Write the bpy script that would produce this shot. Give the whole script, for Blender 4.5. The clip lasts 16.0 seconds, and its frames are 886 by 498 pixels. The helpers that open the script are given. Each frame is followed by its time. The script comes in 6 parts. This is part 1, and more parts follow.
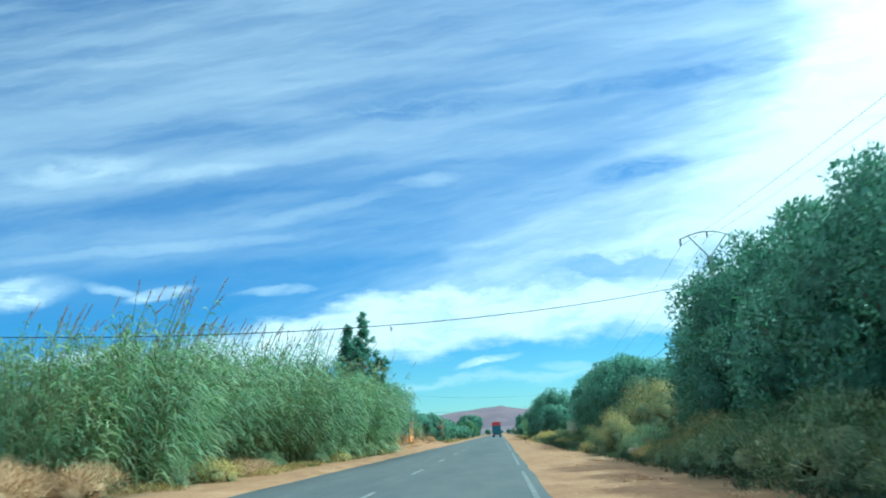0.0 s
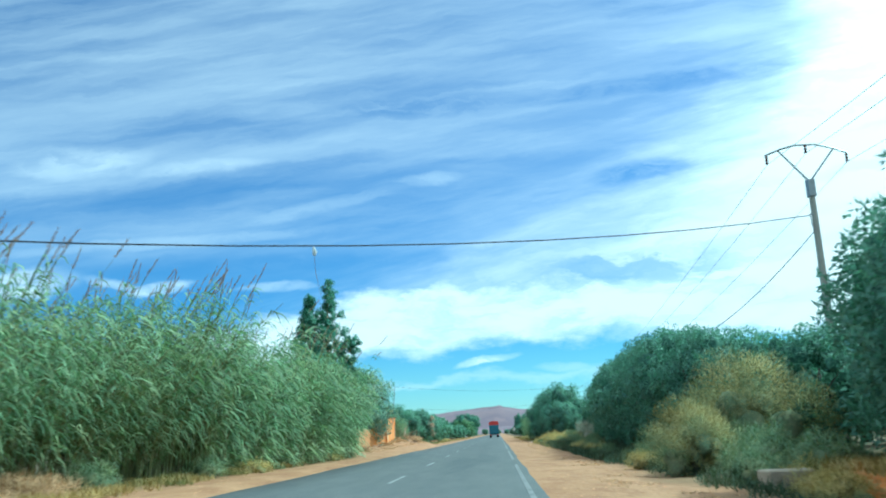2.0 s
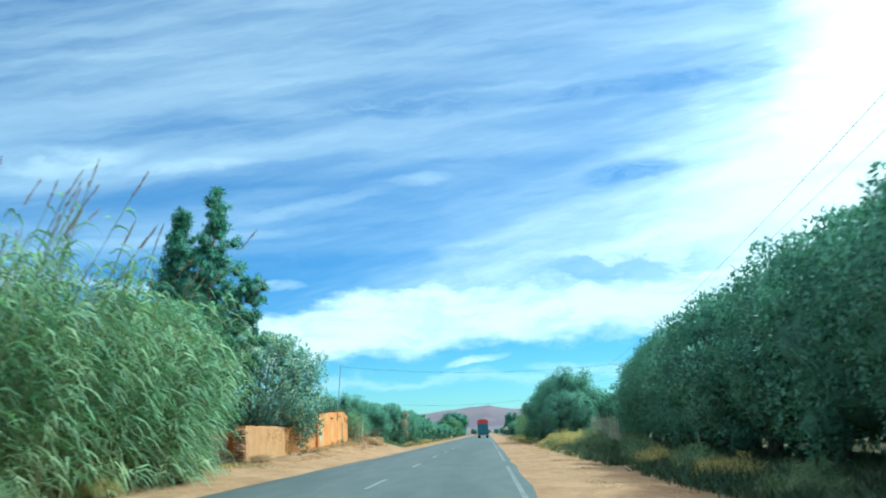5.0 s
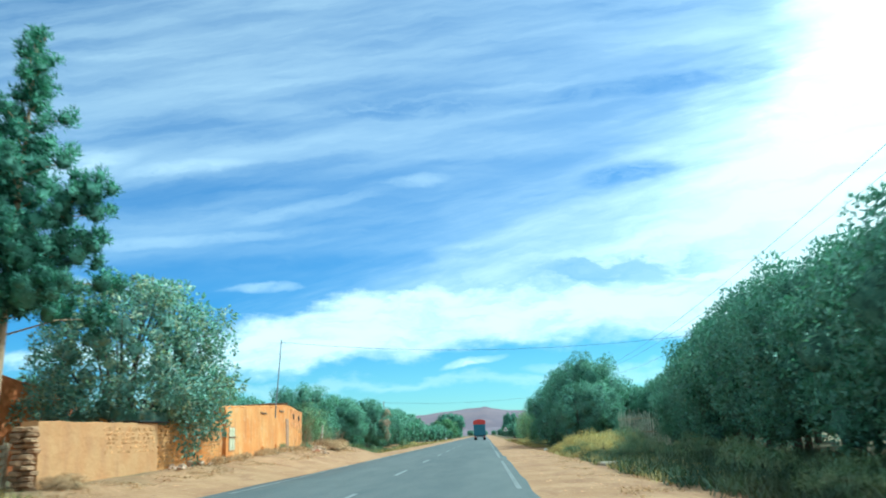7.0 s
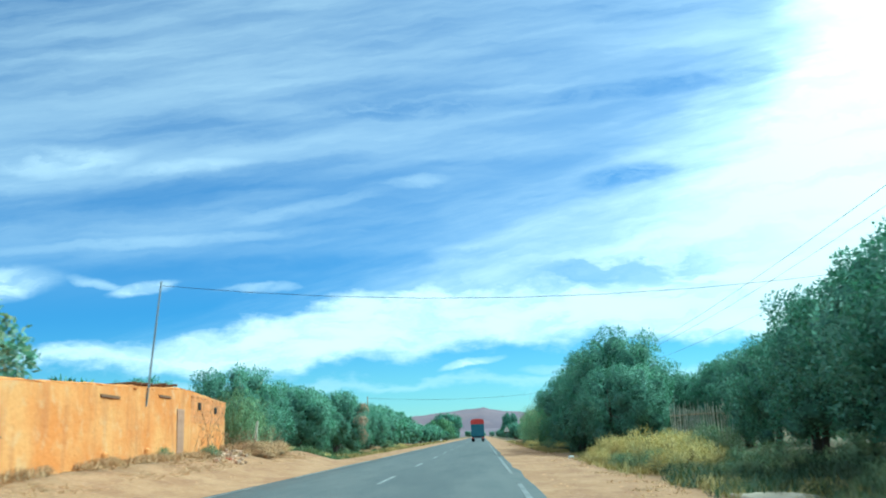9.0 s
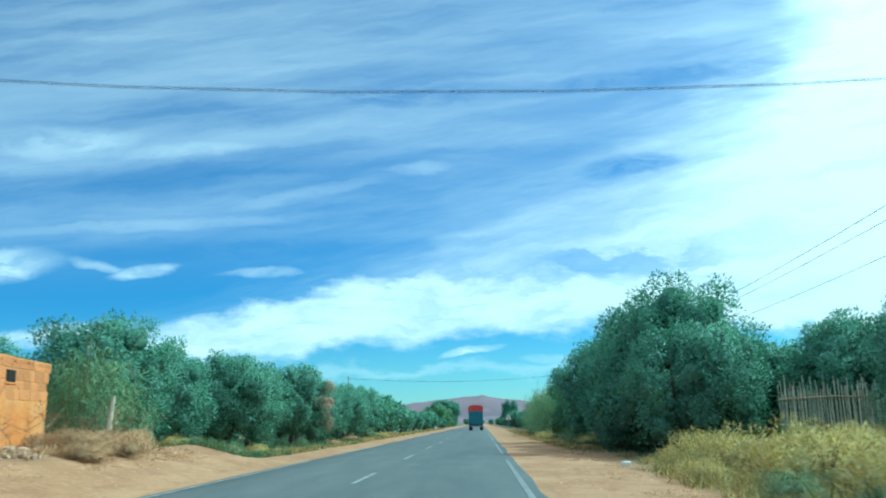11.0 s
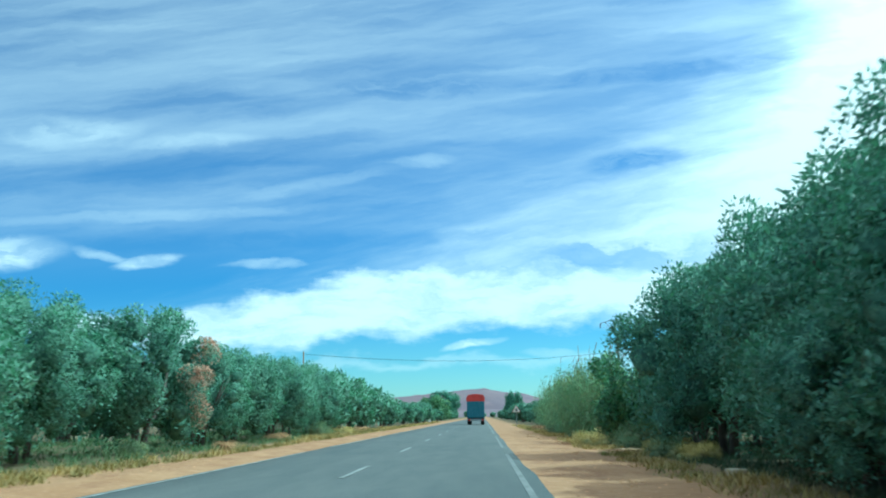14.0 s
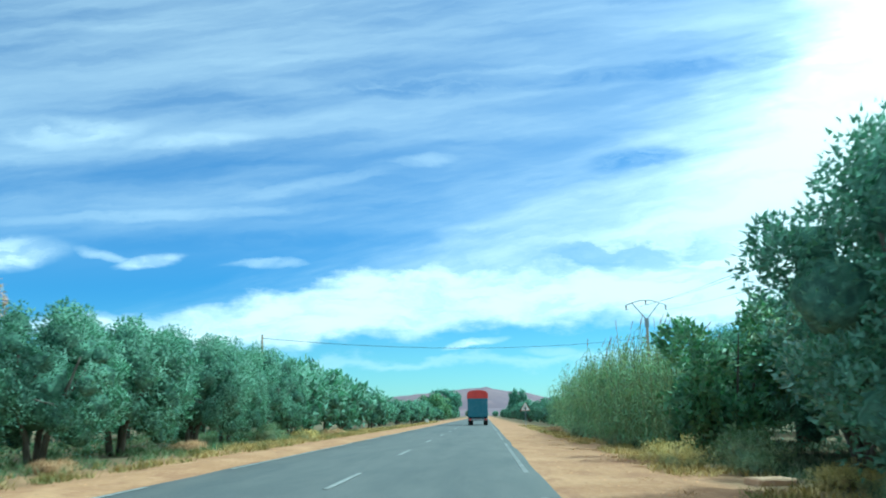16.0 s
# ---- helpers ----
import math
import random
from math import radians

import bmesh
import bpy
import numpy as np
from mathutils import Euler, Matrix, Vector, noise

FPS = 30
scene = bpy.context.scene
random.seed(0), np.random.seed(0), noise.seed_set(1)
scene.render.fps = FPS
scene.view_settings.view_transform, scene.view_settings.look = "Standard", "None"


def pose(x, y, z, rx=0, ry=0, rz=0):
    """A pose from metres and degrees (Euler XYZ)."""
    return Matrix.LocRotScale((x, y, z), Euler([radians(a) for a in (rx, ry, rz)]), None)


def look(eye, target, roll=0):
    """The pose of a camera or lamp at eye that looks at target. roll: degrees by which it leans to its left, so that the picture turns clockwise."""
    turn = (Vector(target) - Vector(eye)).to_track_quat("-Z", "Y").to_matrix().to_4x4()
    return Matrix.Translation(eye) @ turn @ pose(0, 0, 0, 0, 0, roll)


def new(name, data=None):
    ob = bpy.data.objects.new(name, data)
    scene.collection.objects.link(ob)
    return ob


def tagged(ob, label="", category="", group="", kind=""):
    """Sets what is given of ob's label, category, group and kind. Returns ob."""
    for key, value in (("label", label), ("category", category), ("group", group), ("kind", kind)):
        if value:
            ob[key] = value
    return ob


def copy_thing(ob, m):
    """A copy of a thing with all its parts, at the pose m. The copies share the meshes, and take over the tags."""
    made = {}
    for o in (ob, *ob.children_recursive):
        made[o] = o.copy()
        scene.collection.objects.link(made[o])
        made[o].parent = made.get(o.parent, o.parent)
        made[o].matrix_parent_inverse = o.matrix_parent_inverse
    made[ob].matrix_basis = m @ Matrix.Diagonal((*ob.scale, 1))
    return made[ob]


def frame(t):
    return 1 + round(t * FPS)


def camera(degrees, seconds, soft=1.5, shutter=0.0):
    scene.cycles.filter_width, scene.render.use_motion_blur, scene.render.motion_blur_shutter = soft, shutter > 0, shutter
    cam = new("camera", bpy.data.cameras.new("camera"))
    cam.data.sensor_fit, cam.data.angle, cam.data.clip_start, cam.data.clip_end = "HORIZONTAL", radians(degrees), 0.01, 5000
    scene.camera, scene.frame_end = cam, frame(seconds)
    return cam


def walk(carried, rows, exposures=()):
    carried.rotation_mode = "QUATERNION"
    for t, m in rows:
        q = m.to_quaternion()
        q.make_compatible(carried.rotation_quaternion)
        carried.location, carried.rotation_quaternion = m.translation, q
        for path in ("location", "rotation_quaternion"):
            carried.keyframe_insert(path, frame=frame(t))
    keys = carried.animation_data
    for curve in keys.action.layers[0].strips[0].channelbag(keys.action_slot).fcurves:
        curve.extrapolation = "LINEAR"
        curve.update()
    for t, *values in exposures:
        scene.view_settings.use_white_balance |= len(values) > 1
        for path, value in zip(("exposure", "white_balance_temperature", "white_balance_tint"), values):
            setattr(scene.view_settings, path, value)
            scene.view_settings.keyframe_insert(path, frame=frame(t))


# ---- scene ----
cam = camera(55.5, 16.0, soft=1.9, shutter=0.4)
PATH = [
    (0, (3.025, 0.671, 1.233), (2.92, 2.621, 1.666), -3.5),
    (0.5, (3.007, 5.273, 1.261), (2.901, 7.223, 1.694), -3.4),
    (1, (3.01, 9.767, 1.251), (2.905, 11.717, 1.684), -3.1),
    (1.5, (2.979, 14.311, 1.266), (2.874, 16.262, 1.697), -2.8),
    (2, (3.001, 18.673, 1.256), (2.894, 20.623, 1.687), -2.5),
    (2.5, (2.998, 23.477, 1.254), (2.891, 25.427, 1.686), -2.2),
    (3, (2.957, 27.851, 1.254), (2.851, 29.801, 1.686), -2.2),
    (3.5, (2.97, 32.684, 1.246), (2.867, 34.634, 1.679), -2.0),
    (4, (2.969, 37.038, 1.261), (2.875, 38.989, 1.693), -2.2),
    (4.2, (2.974, 38.774, 1.256), (2.883, 40.725, 1.687), -2.3),
    (6.5, (2.969, 59.43, 1.228), (2.892, 61.382, 1.657), -2.6),
    (7, (2.911, 63.918, 1.216), (2.835, 65.869, 1.649), -2.5),
    (7.5, (2.926, 68.616, 1.19), (2.851, 70.566, 1.628), -2.5),
    (8, (2.9, 72.746, 1.169), (2.826, 74.696, 1.61), -2.5),
    (8.2, (2.85, 74.407, 1.153), (2.777, 76.357, 1.594), -2.5),
    (10.3, (2.762, 92.376, 1.275), (2.686, 94.331, 1.691), -1.7),
    (10.5, (2.78, 93.992, 1.26), (2.704, 95.948, 1.674), -1.7),
    (11, (2.789, 97.955, 1.264), (2.711, 99.911, 1.67), -1.3),
    (11.5, (2.789, 102.4, 1.275), (2.714, 104.358, 1.674), -1.2),
    (12, (2.807, 106.511, 1.259), (2.732, 108.471, 1.653), -0.8),
    (12.5, (2.807, 110.866, 1.247), (2.732, 112.825, 1.64), -0.8),
    (13, (2.81, 115.203, 1.247), (2.733, 117.162, 1.64), -0.6),
    (13.5, (2.843, 119.796, 1.225), (2.762, 121.756, 1.616), -0.7),
    (14, (2.858, 124.01, 1.235), (2.772, 125.97, 1.625), -0.7),
    (14.5, (2.829, 128.318, 1.205), (2.738, 130.278, 1.592), -0.8),
    (15, (2.814, 131.996, 1.163), (2.723, 133.956, 1.551), -0.9),
    (15.5, (2.69, 135.611, 1.158), (2.6, 137.571, 1.546), -0.8),
    (16, (2.735, 138.993, 1.254), (2.645, 140.953, 1.642), -0.8),
]
walk(cam, [(t, look(eye, target, roll)) for t, eye, target, roll in PATH], exposures=[(0, 0.15, 4380, -30), (3, 0.24, 4450, -29), (8, 0.28, 4500, -30), (10.5, 0.06, 4250, -34), (12.5, 0.02, 4200, -35), (14, 0.1, 4330, -33), (16, 0.24, 4450, -31)])

# ---- light ----
SUN_TO = Vector((0.70, 0.34, 0.80)).normalized()
world = bpy.data.worlds.new("sky")
scene.world = world
world.use_nodes = True
wn, wl = world.node_tree.nodes, world.node_tree.links
wn.clear()


def wmath(op, a, b=None, c=None, clamp=False):
    n = wn.new("ShaderNodeMath")
    n.operation, n.use_clamp = op, clamp
    for i, v in enumerate((a, b, c)):
        if v is None:
            continue
        if isinstance(v, (int, float)):
            n.inputs[i].default_value = v
        else:
            wl.new(v, n.inputs[i])
    return n.outputs[0]


def wcurve(x, pts):
    """A smooth curve through (x, y) points with x from -1 to 1 and y from 0 to 1."""
    n = wn.new("ShaderNodeFloatCurve")
    c = n.mapping.curves[0]
    pts = [((px + 1) / 2, py) for px, py in pts]
    c.points[0].location, c.points[1].location = pts[0], pts[-1]
    for p in pts[1:-1]:
        c.points.new(*p)
    n.mapping.update()
    wl.new(wmath("MULTIPLY_ADD", x, 0.5, 0.5), n.inputs["Value"])
    return n.outputs[0]


def wsmooth(x, lo, hi):
    n = wn.new("ShaderNodeMapRange")
    n.interpolation_type = "SMOOTHSTEP"
    n.inputs[1].default_value, n.inputs[2].default_value = lo, hi
    wl.new(x, n.inputs[0])
    return n.outputs[0]


def wnoise(u, v, su, sv, seed, detail=6.0, rough=0.55, dist=0.0):
    cmb = wn.new("ShaderNodeCombineXYZ")
    wl.new(wmath("MULTIPLY", u, su), cmb.inputs[0])
    wl.new(wmath("MULTIPLY", v, sv), cmb.inputs[1])
    cmb.inputs[2].default_value = seed
    n = wn.new("ShaderNodeTexNoise")
    n.inputs["Scale"].default_value, n.inputs["Detail"].default_value = 1.0, detail
    n.inputs["Roughness"].default_value, n.inputs["Distortion"].default_value = rough, dist
    wl.new(cmb.outputs[0], n.inputs["Vector"])
    return n.outputs["Fac"]


tex = wn.new("ShaderNodeTexCoord")
sep = wn.new("ShaderNodeSeparateXYZ")
wl.new(tex.outputs["Generated"], sep.inputs[0])
dx, dy, dz = sep.outputs
ahead = wmath("MAXIMUM", wmath("ABSOLUTE", dy), 0.25)
u0, v0 = wmath("DIVIDE", dx, ahead), wmath("DIVIDE", dz, ahead)
# a gentle warp for ragged cloud edges
warp1 = wmath("MULTIPLY_ADD", wnoise(u0, v0, 9, 22, 3.1, 6), 0.11, -0.055)
warp2 = wmath("MULTIPLY_ADD", wnoise(u0, v0, 11, 24, 8.7, 6, 0.6), 0.07, -0.035)
u, v = wmath("ADD", u0, warp1), wmath("ADD", v0, warp2)
# a low bright bank of puffs, and a wide veil that climbs from it to the upper right
bank_top = wcurve(u, [(-1, 0.10), (-0.58, 0.122), (-0.374, 0.132), (-0.284, 0.150), (-0.222, 0.160), (-0.168, 0.180), (-0.14, 0.188), (-0.099, 0.178),
                      (-0.058, 0.192), (-0.004, 0.183), (0.09, 0.184), (0.172, 0.178), (0.305, 0.18), (0.5, 0.20), (1, 0.25)])
lower = wcurve(u, [(-1, 0.10), (-0.58, 0.098), (-0.37, 0.081), (-0.268, 0.076), (-0.167, 0.085), (-0.065, 0.095), (0.035, 0.103), (0.142, 0.1), (0.3, 0.095), (1, 0.06)])
veil_top = wcurve(u, [(-1, 0.02), (-0.3, 0.12), (-0.16, 0.175), (-0.099, 0.196), (-0.058, 0.213), (-0.03, 0.239), (0.04, 0.268), (0.144, 0.295), (0.214, 0.338),
                      (0.286, 0.40), (0.35, 0.44), (0.395, 0.50), (0.43, 0.56), (0.5, 0.67), (0.62, 0.82), (1, 1.0)])
floor_edge = wsmooth(wmath("SUBTRACT", v, lower), -0.006, 0.02)
bank = wmath("MULTIPLY", wsmooth(wmath("SUBTRACT", bank_top, v), -0.006, 0.022), floor_edge)
billow = wsmooth(wnoise(u, v, 9, 30, 14.0, 6, 0.62), 0.30, 0.58)
bank = wmath("MULTIPLY", bank, wmath("MULTIPLY_ADD", billow, 0.36, 0.62))
feather = wmath("MULTIPLY_ADD", wnoise(u0, wmath("SUBTRACT", v0, wmath("MULTIPLY", u0, 0.22)), 3.2, 26, 41.0, 7, 0.62), 0.20, -0.10)
sheet = wsmooth(wmath("ADD", wmath("SUBTRACT", veil_top, v0), feather), -0.07, 0.15)
sheet = wmath("MULTIPLY", sheet, floor_edge)
ribs = wsmooth(wnoise(u, wmath("SUBTRACT", v, wmath("MULTIPLY", u, 0.16)), 4.5, 34, 21.0, 7, 0.62), 0.32, 0.66)
thick = wmath("MULTIPLY_ADD", wsmooth(u0, 0.05, 0.42), 0.36, 0.50)
sheet = wmath("MULTIPLY", sheet, wmath("ADD", thick, wmath("MULTIPLY", ribs, 0.30)), clamp=True)
holes = wsmooth(wnoise(u, v, 7, 30, 27.0, 6), 0.44, 0.58)
hole_zone = wmath("MULTIPLY", wsmooth(u0, 0.02, 0.12), wsmooth(u0, 0.36, 0.22))
hole_zone = wmath("MULTIPLY", hole_zone, wmath("MULTIPLY", wsmooth(v0, 0.155, 0.175), wsmooth(v0, 0.225, 0.20)))
sheet = wmath("MULTIPLY", sheet, wmath("SUBTRACT", 1.0, wmath("MULTIPLY", wmath("MULTIPLY", holes, hole_zone), 0.5)))
# thin streaks of high cloud, some lying across the others
tilt = wmath("SUBTRACT", wmath("MULTIPLY_ADD", warp2, 0.5, v0), wmath("MULTIPLY", u0, 0.05))
cross = wmath("SUBTRACT", v0, wmath("MULTIPLY", u0, 0.16))
streaks = wsmooth(wnoise(u0, tilt, 2.0, 19, 1.7, 7, 0.58, 0.25), 0.36, 0.70)
fine = wsmooth(wnoise(u0, tilt, 5.0, 62, 11.4, 6, 0.62, 0.2), 0.34, 0.68)
slant = wsmooth(wnoise(u0, cross, 2.6, 24, 6.2, 6, 0.6), 0.40, 0.74)
broad = wsmooth(wnoise(u0, tilt, 1.3, 8, 5.3, 3), 0.32, 0.64)
veil = wmath("ADD", wmath("MULTIPLY", streaks, 0.20), wmath("ADD", wmath("MULTIPLY", broad, 0.20), wmath("MULTIPLY", slant, 0.12)))
veil = wmath("MULTIPLY_ADD", wmath("ADD", veil, wmath("MULTIPLY", fine, 0.06)), 0.80, 0.055)
veil = wmath("MULTIPLY", veil, wsmooth(v0, 0.155, 0.30))
low_streak = wmath("MULTIPLY", wmath("MULTIPLY", wsmooth(v, 0.050, 0.061), wsmooth(v, 0.074, 0.062)), 0.26)


uw, vw = wmath("MULTIPLY_ADD", warp1, 0.5, u0), wmath("MULTIPLY_ADD", warp2, 0.3, v0)


def wisp(cu, cv, hu, hv, slope):
    a = wmath("DIVIDE", wmath("SUBTRACT", uw, cu), hu)
    b = wmath("DIVIDE", wmath("SUBTRACT", wmath("SUBTRACT", vw, cv), wmath("MULTIPLY", wmath("SUBTRACT", uw, cu), slope)), hv)
    r = wmath("ADD", wmath("MULTIPLY", a, a), wmath("MULTIPLY", b, b))
    return wmath("MULTIPLY", wsmooth(r, 1.15, 0.0), wmath("MULTIPLY_ADD", wsmooth(wnoise(u, v, 14, 50, 33.0, 5), 0.35, 0.6), 0.55, 0.45))


cover = wmath("MAXIMUM", bank, sheet)
for w, k in ((wisp(-0.009, 0.084, 0.04, 0.006, 0.14), 0.85), (wisp(-0.262, 0.185, 0.06, 0.007, 0.0), 0.36), (wisp(-0.41, 0.190, 0.05, 0.010, 0.14), 0.78), (wisp(-0.47, 0.199, 0.05, 0.008, -0.30), 0.40),
             (wisp(-0.60, 0.204, 0.10, 0.026, 0.04), 0.85), (wisp(0.081, 0.072, 0.04, 0.006, -0.1), 0.25), (wisp(-0.40, 0.250, 0.26, 0.010, 0.02), 0.20), (wisp(-0.069, 0.308, 0.05, 0.010, 0.05), 0.24),
             (wisp(-0.517, 0.36, 0.10, 0.024, -0.02), 0.36), (wisp(-0.36, 0.345, 0.10, 0.012, 0.0), 0.26), (wisp(-0.20, 0.285, 0.12, 0.011, 0.16), 0.17)):
    cover = wmath("MAXIMUM", cover, wmath("MULTIPLY", w, k))
cover = wmath("MAXIMUM", cover, low_streak)
# unseen cloud added overhead to strengthen the fill light
cover = wmath("MAXIMUM", cover, wmath("MULTIPLY", wsmooth(v0, 0.62, 1.3), 0.85))
cover = wmath("SUBTRACT", 1.0, wmath("MULTIPLY", wmath("SUBTRACT", 1.0, cover), wmath("SUBTRACT", 1.0, veil)), clamp=True)
# clear gaps where the deep blue shows
for w, k in ((wisp(-0.08, 0.408, 0.16, 0.020, 0.0), 0.55), (wisp(0.19, 0.305, 0.07, 0.016, 0.12), 0.75), (wisp(0.22, 0.418, 0.22, 0.016, 0.08), 0.5), (wisp(-0.30, 0.214, 0.36, 0.014, 0.0), 0.5)):
    cover = wmath("MULTIPLY", cover, wmath("SUBTRACT", 1.0, wmath("MULTIPLY", w, k)))
sky = wn.new("ShaderNodeTexSky")
sky.sky_type, sky.sun_disc = "NISHITA", False
sky.sun_elevation = math.asin(SUN_TO.z)
sky.sun_rotation = math.atan2(SUN_TO.x, SUN_TO.y)
sky.altitude, sky.air_density, sky.dust_density, sky.ozone_density = 600, 1.0, 0.4, 3.0
deep = wn.new("ShaderNodeMix")
deep.data_type, deep.blend_type = "RGBA", "MULTIPLY"
deep.inputs["Factor"].default_value = 1.0
wl.new(sky.outputs[0], deep.inputs["A"])
haze = wn.new("ShaderNodeMix")
haze.data_type = "RGBA"
wl.new(wsmooth(v0, 0.02, 0.16), haze.inputs["Factor"])
haze.inputs["A"].default_value, haze.inputs["B"].default_value = (0.85, 0.98, 1.0, 1), (0.62, 0.78, 1.0, 1)
wl.new(haze.outputs["Result"], deep.inputs["B"])
mix = wn.new("ShaderNodeMix")
mix.data_type = "RGBA"
wl.new(cover, mix.inputs["Factor"])
wl.new(deep.outputs["Result"], mix.inputs["A"])
# cloud is brightest towards the veiled sun
dot = wmath("ADD", wmath("ADD", wmath("MULTIPLY", dx, SUN_TO.x), wmath("MULTIPLY", dy, SUN_TO.y)), wmath("MULTIPLY", dz, SUN_TO.z))
lit = wmath("MULTIPLY_ADD", wsmooth(dot, 0.55, 0.95), 0.5, 0.94)
tone = wn.new("ShaderNodeMix")
tone.data_type, tone.blend_type = "RGBA", "MULTIPLY"
tone.inputs["Factor"].default_value = 1.0
tone.inputs["A"].default_value = (11.5, 10.2, 9.8, 1)
wl.new(lit, tone.inputs["B"])
wl.new(tone.outputs["Result"], mix.inputs["B"])
bg = wn.new("ShaderNodeBackground")
bg.inputs["Strength"].default_value = 0.10
wl.new(mix.outputs["Result"], bg.inputs["Color"])
wout = wn.new("ShaderNodeOutputWorld")
wl.new(bg.outputs[0], wout.inputs[0])

sun_data = bpy.data.lights.new("sun", "SUN")
sun_data.energy, sun_data.angle, sun_data.color = 3.6, radians(1.0), (1.0, 0.93, 0.82)
sun = new("sun", sun_data)
sun.matrix_world = look((60, 40, 90), Vector((60, 40, 90)) - SUN_TO)


# ---- materials ----
def material(name, base, rough=0.8, spots=(), bump=0.0, bump_scale=30.0, translucent=None, random_tint=0.0, island=False, metal=0.0, spec=0.3):
    """A surface: base colour, layers (colour, scale, lo, hi, amount) of noise over it, relief, light through leaves."""
    m = bpy.data.materials.new(name)
    m.use_nodes = True
    nodes, links = m.node_tree.nodes, m.node_tree.links
    bsdf, out = nodes["Principled BSDF"], nodes["Material Output"]
    bsdf.inputs["Roughness"].default_value, bsdf.inputs["Metallic"].default_value = rough, metal
    bsdf.inputs["Specular IOR Level"].default_value = spec
    tc = nodes.new("ShaderNodeTexCoord")
    rgb = nodes.new("ShaderNodeRGB")
    rgb.outputs[0].default_value = (*base, 1)
    col = rgb.outputs[0]
    for i, (c, scale, lo, hi, amount) in enumerate(spots):
        mapn = nodes.new("ShaderNodeMapping")
        mapn.inputs["Location"].default_value = (7.3 * i, 3.1 * i, 1.7 * i)
        mapn.inputs["Scale"].default_value = scale if isinstance(scale, tuple) else (scale,) * 3
        links.new(tc.outputs["Object"], mapn.inputs[0])
        nz = nodes.new("ShaderNodeTexNoise")
        nz.inputs["Scale"].default_value, nz.inputs["Detail"].default_value, nz.inputs["Roughness"].default_value = 1.0, 6.0, 0.6
        links.new(mapn.outputs[0], nz.inputs["Vector"])
        mr = nodes.new("ShaderNodeMapRange")
        mr.inputs[1].default_value, mr.inputs[2].default_value, mr.inputs[4].default_value = lo, hi, amount
        links.new(nz.outputs["Fac"], mr.inputs[0])
        mx = nodes.new("ShaderNodeMix")
        mx.data_type = "RGBA"
        links.new(mr.outputs[0], mx.inputs["Factor"])
        links.new(col, mx.inputs["A"])
        mx.inputs["B"].default_value = (*c, 1)
        col = mx.outputs["Result"]
    if random_tint:
        if island:
            src = nodes.new("ShaderNodeNewGeometry").outputs["Random Per Island"]
        else:
            src = nodes.new("ShaderNodeObjectInfo").outputs["Random"]
        mr = nodes.new("ShaderNodeMapRange")
        mr.inputs[3].default_value, mr.inputs[4].default_value = 1 - random_tint, 1 + random_tint
        links.new(src, mr.inputs[0])
        hs = nodes.new("ShaderNodeHueSaturation")
        links.new(mr.outputs[0], hs.inputs["Value"])
        links.new(col, hs.inputs["Color"])
        col = hs.outputs[0]
    links.new(col, bsdf.inputs["Base Color"])
    if bump:
        nz = nodes.new("ShaderNodeTexNoise")
        nz.inputs["Scale"].default_value, nz.inputs["Detail"].default_value = bump_scale, 5.0
        links.new(tc.outputs["Object"], nz.inputs["Vector"])
        bp = nodes.new("ShaderNodeBump")
        bp.inputs["Strength"].default_value, bp.inputs["Distance"].default_value = bump, 0.05
        links.new(nz.outputs["Fac"], bp.inputs["Height"])
        links.new(bp.outputs[0], bsdf.inputs["Normal"])
    if translucent:
        tr = nodes.new("ShaderNodeBsdfTranslucent")
        mul = nodes.new("ShaderNodeMix")
        mul.data_type, mul.blend_type = "RGBA", "MULTIPLY"
        mul.inputs["Factor"].default_value = 1.0
        links.new(col, mul.inputs["A"])
        mul.inputs["B"].default_value = (*translucent, 1)
        links.new(mul.outputs["Result"], tr.inputs["Color"])
        ms = nodes.new("ShaderNodeMixShader")
        ms.inputs[0].default_value = 0.26
        links.new(bsdf.outputs[0], ms.inputs[1])
        links.new(tr.outputs[0], ms.inputs[2])
        links.new(ms.outputs[0], out.inputs[0])
    return m


LEAF_OPEN = (1.05, 1.3, 0.9)
M_OLIVE = material("olive_leaves", (0.20, 0.33, 0.23), 0.6, [((0.30, 0.44, 0.33), 1.1, 0.45, 0.7, 0.7), ((0.10, 0.195, 0.155), 0.6, 0.45, 0.65, 0.5)], translucent=LEAF_OPEN, random_tint=0.18, island=True)
# leaf green darkened and mottled: the crown's inner shade is put into the colour
M_OLIVE_SHADE = material("olive_leaves_shade_tone", (0.12, 0.21, 0.145), 0.9, [((0.19, 0.30, 0.21), 6.0, 0.45, 0.65, 0.8), ((0.06, 0.10, 0.08), 4.5, 0.46, 0.62, 0.8)], bump=0.6, bump_scale=9, random_tint=0.06, island=True, spec=0.03)
M_OLIVE_RUST = material("withered_olive_leaves", (0.58, 0.36, 0.26), 0.7, [((0.30, 0.38, 0.29), 1.5, 0.48, 0.60, 0.9)], translucent=(1.1, 1.0, 0.8), random_tint=0.2, island=True)
M_REED = material("reed_leaves", (0.25, 0.365, 0.195), 0.55, [((0.47, 0.48, 0.22), 0.7, 0.43, 0.68, 0.8), ((0.11, 0.205, 0.14), 0.5, 0.5, 0.7, 0.6)], translucent=LEAF_OPEN, random_tint=0.3, island=True)
M_CANE = material("reed_canes", (0.28, 0.27, 0.12), 0.6, [((0.14, 0.17, 0.07), 2.0, 0.4, 0.6, 0.8)], random_tint=0.3, island=True)
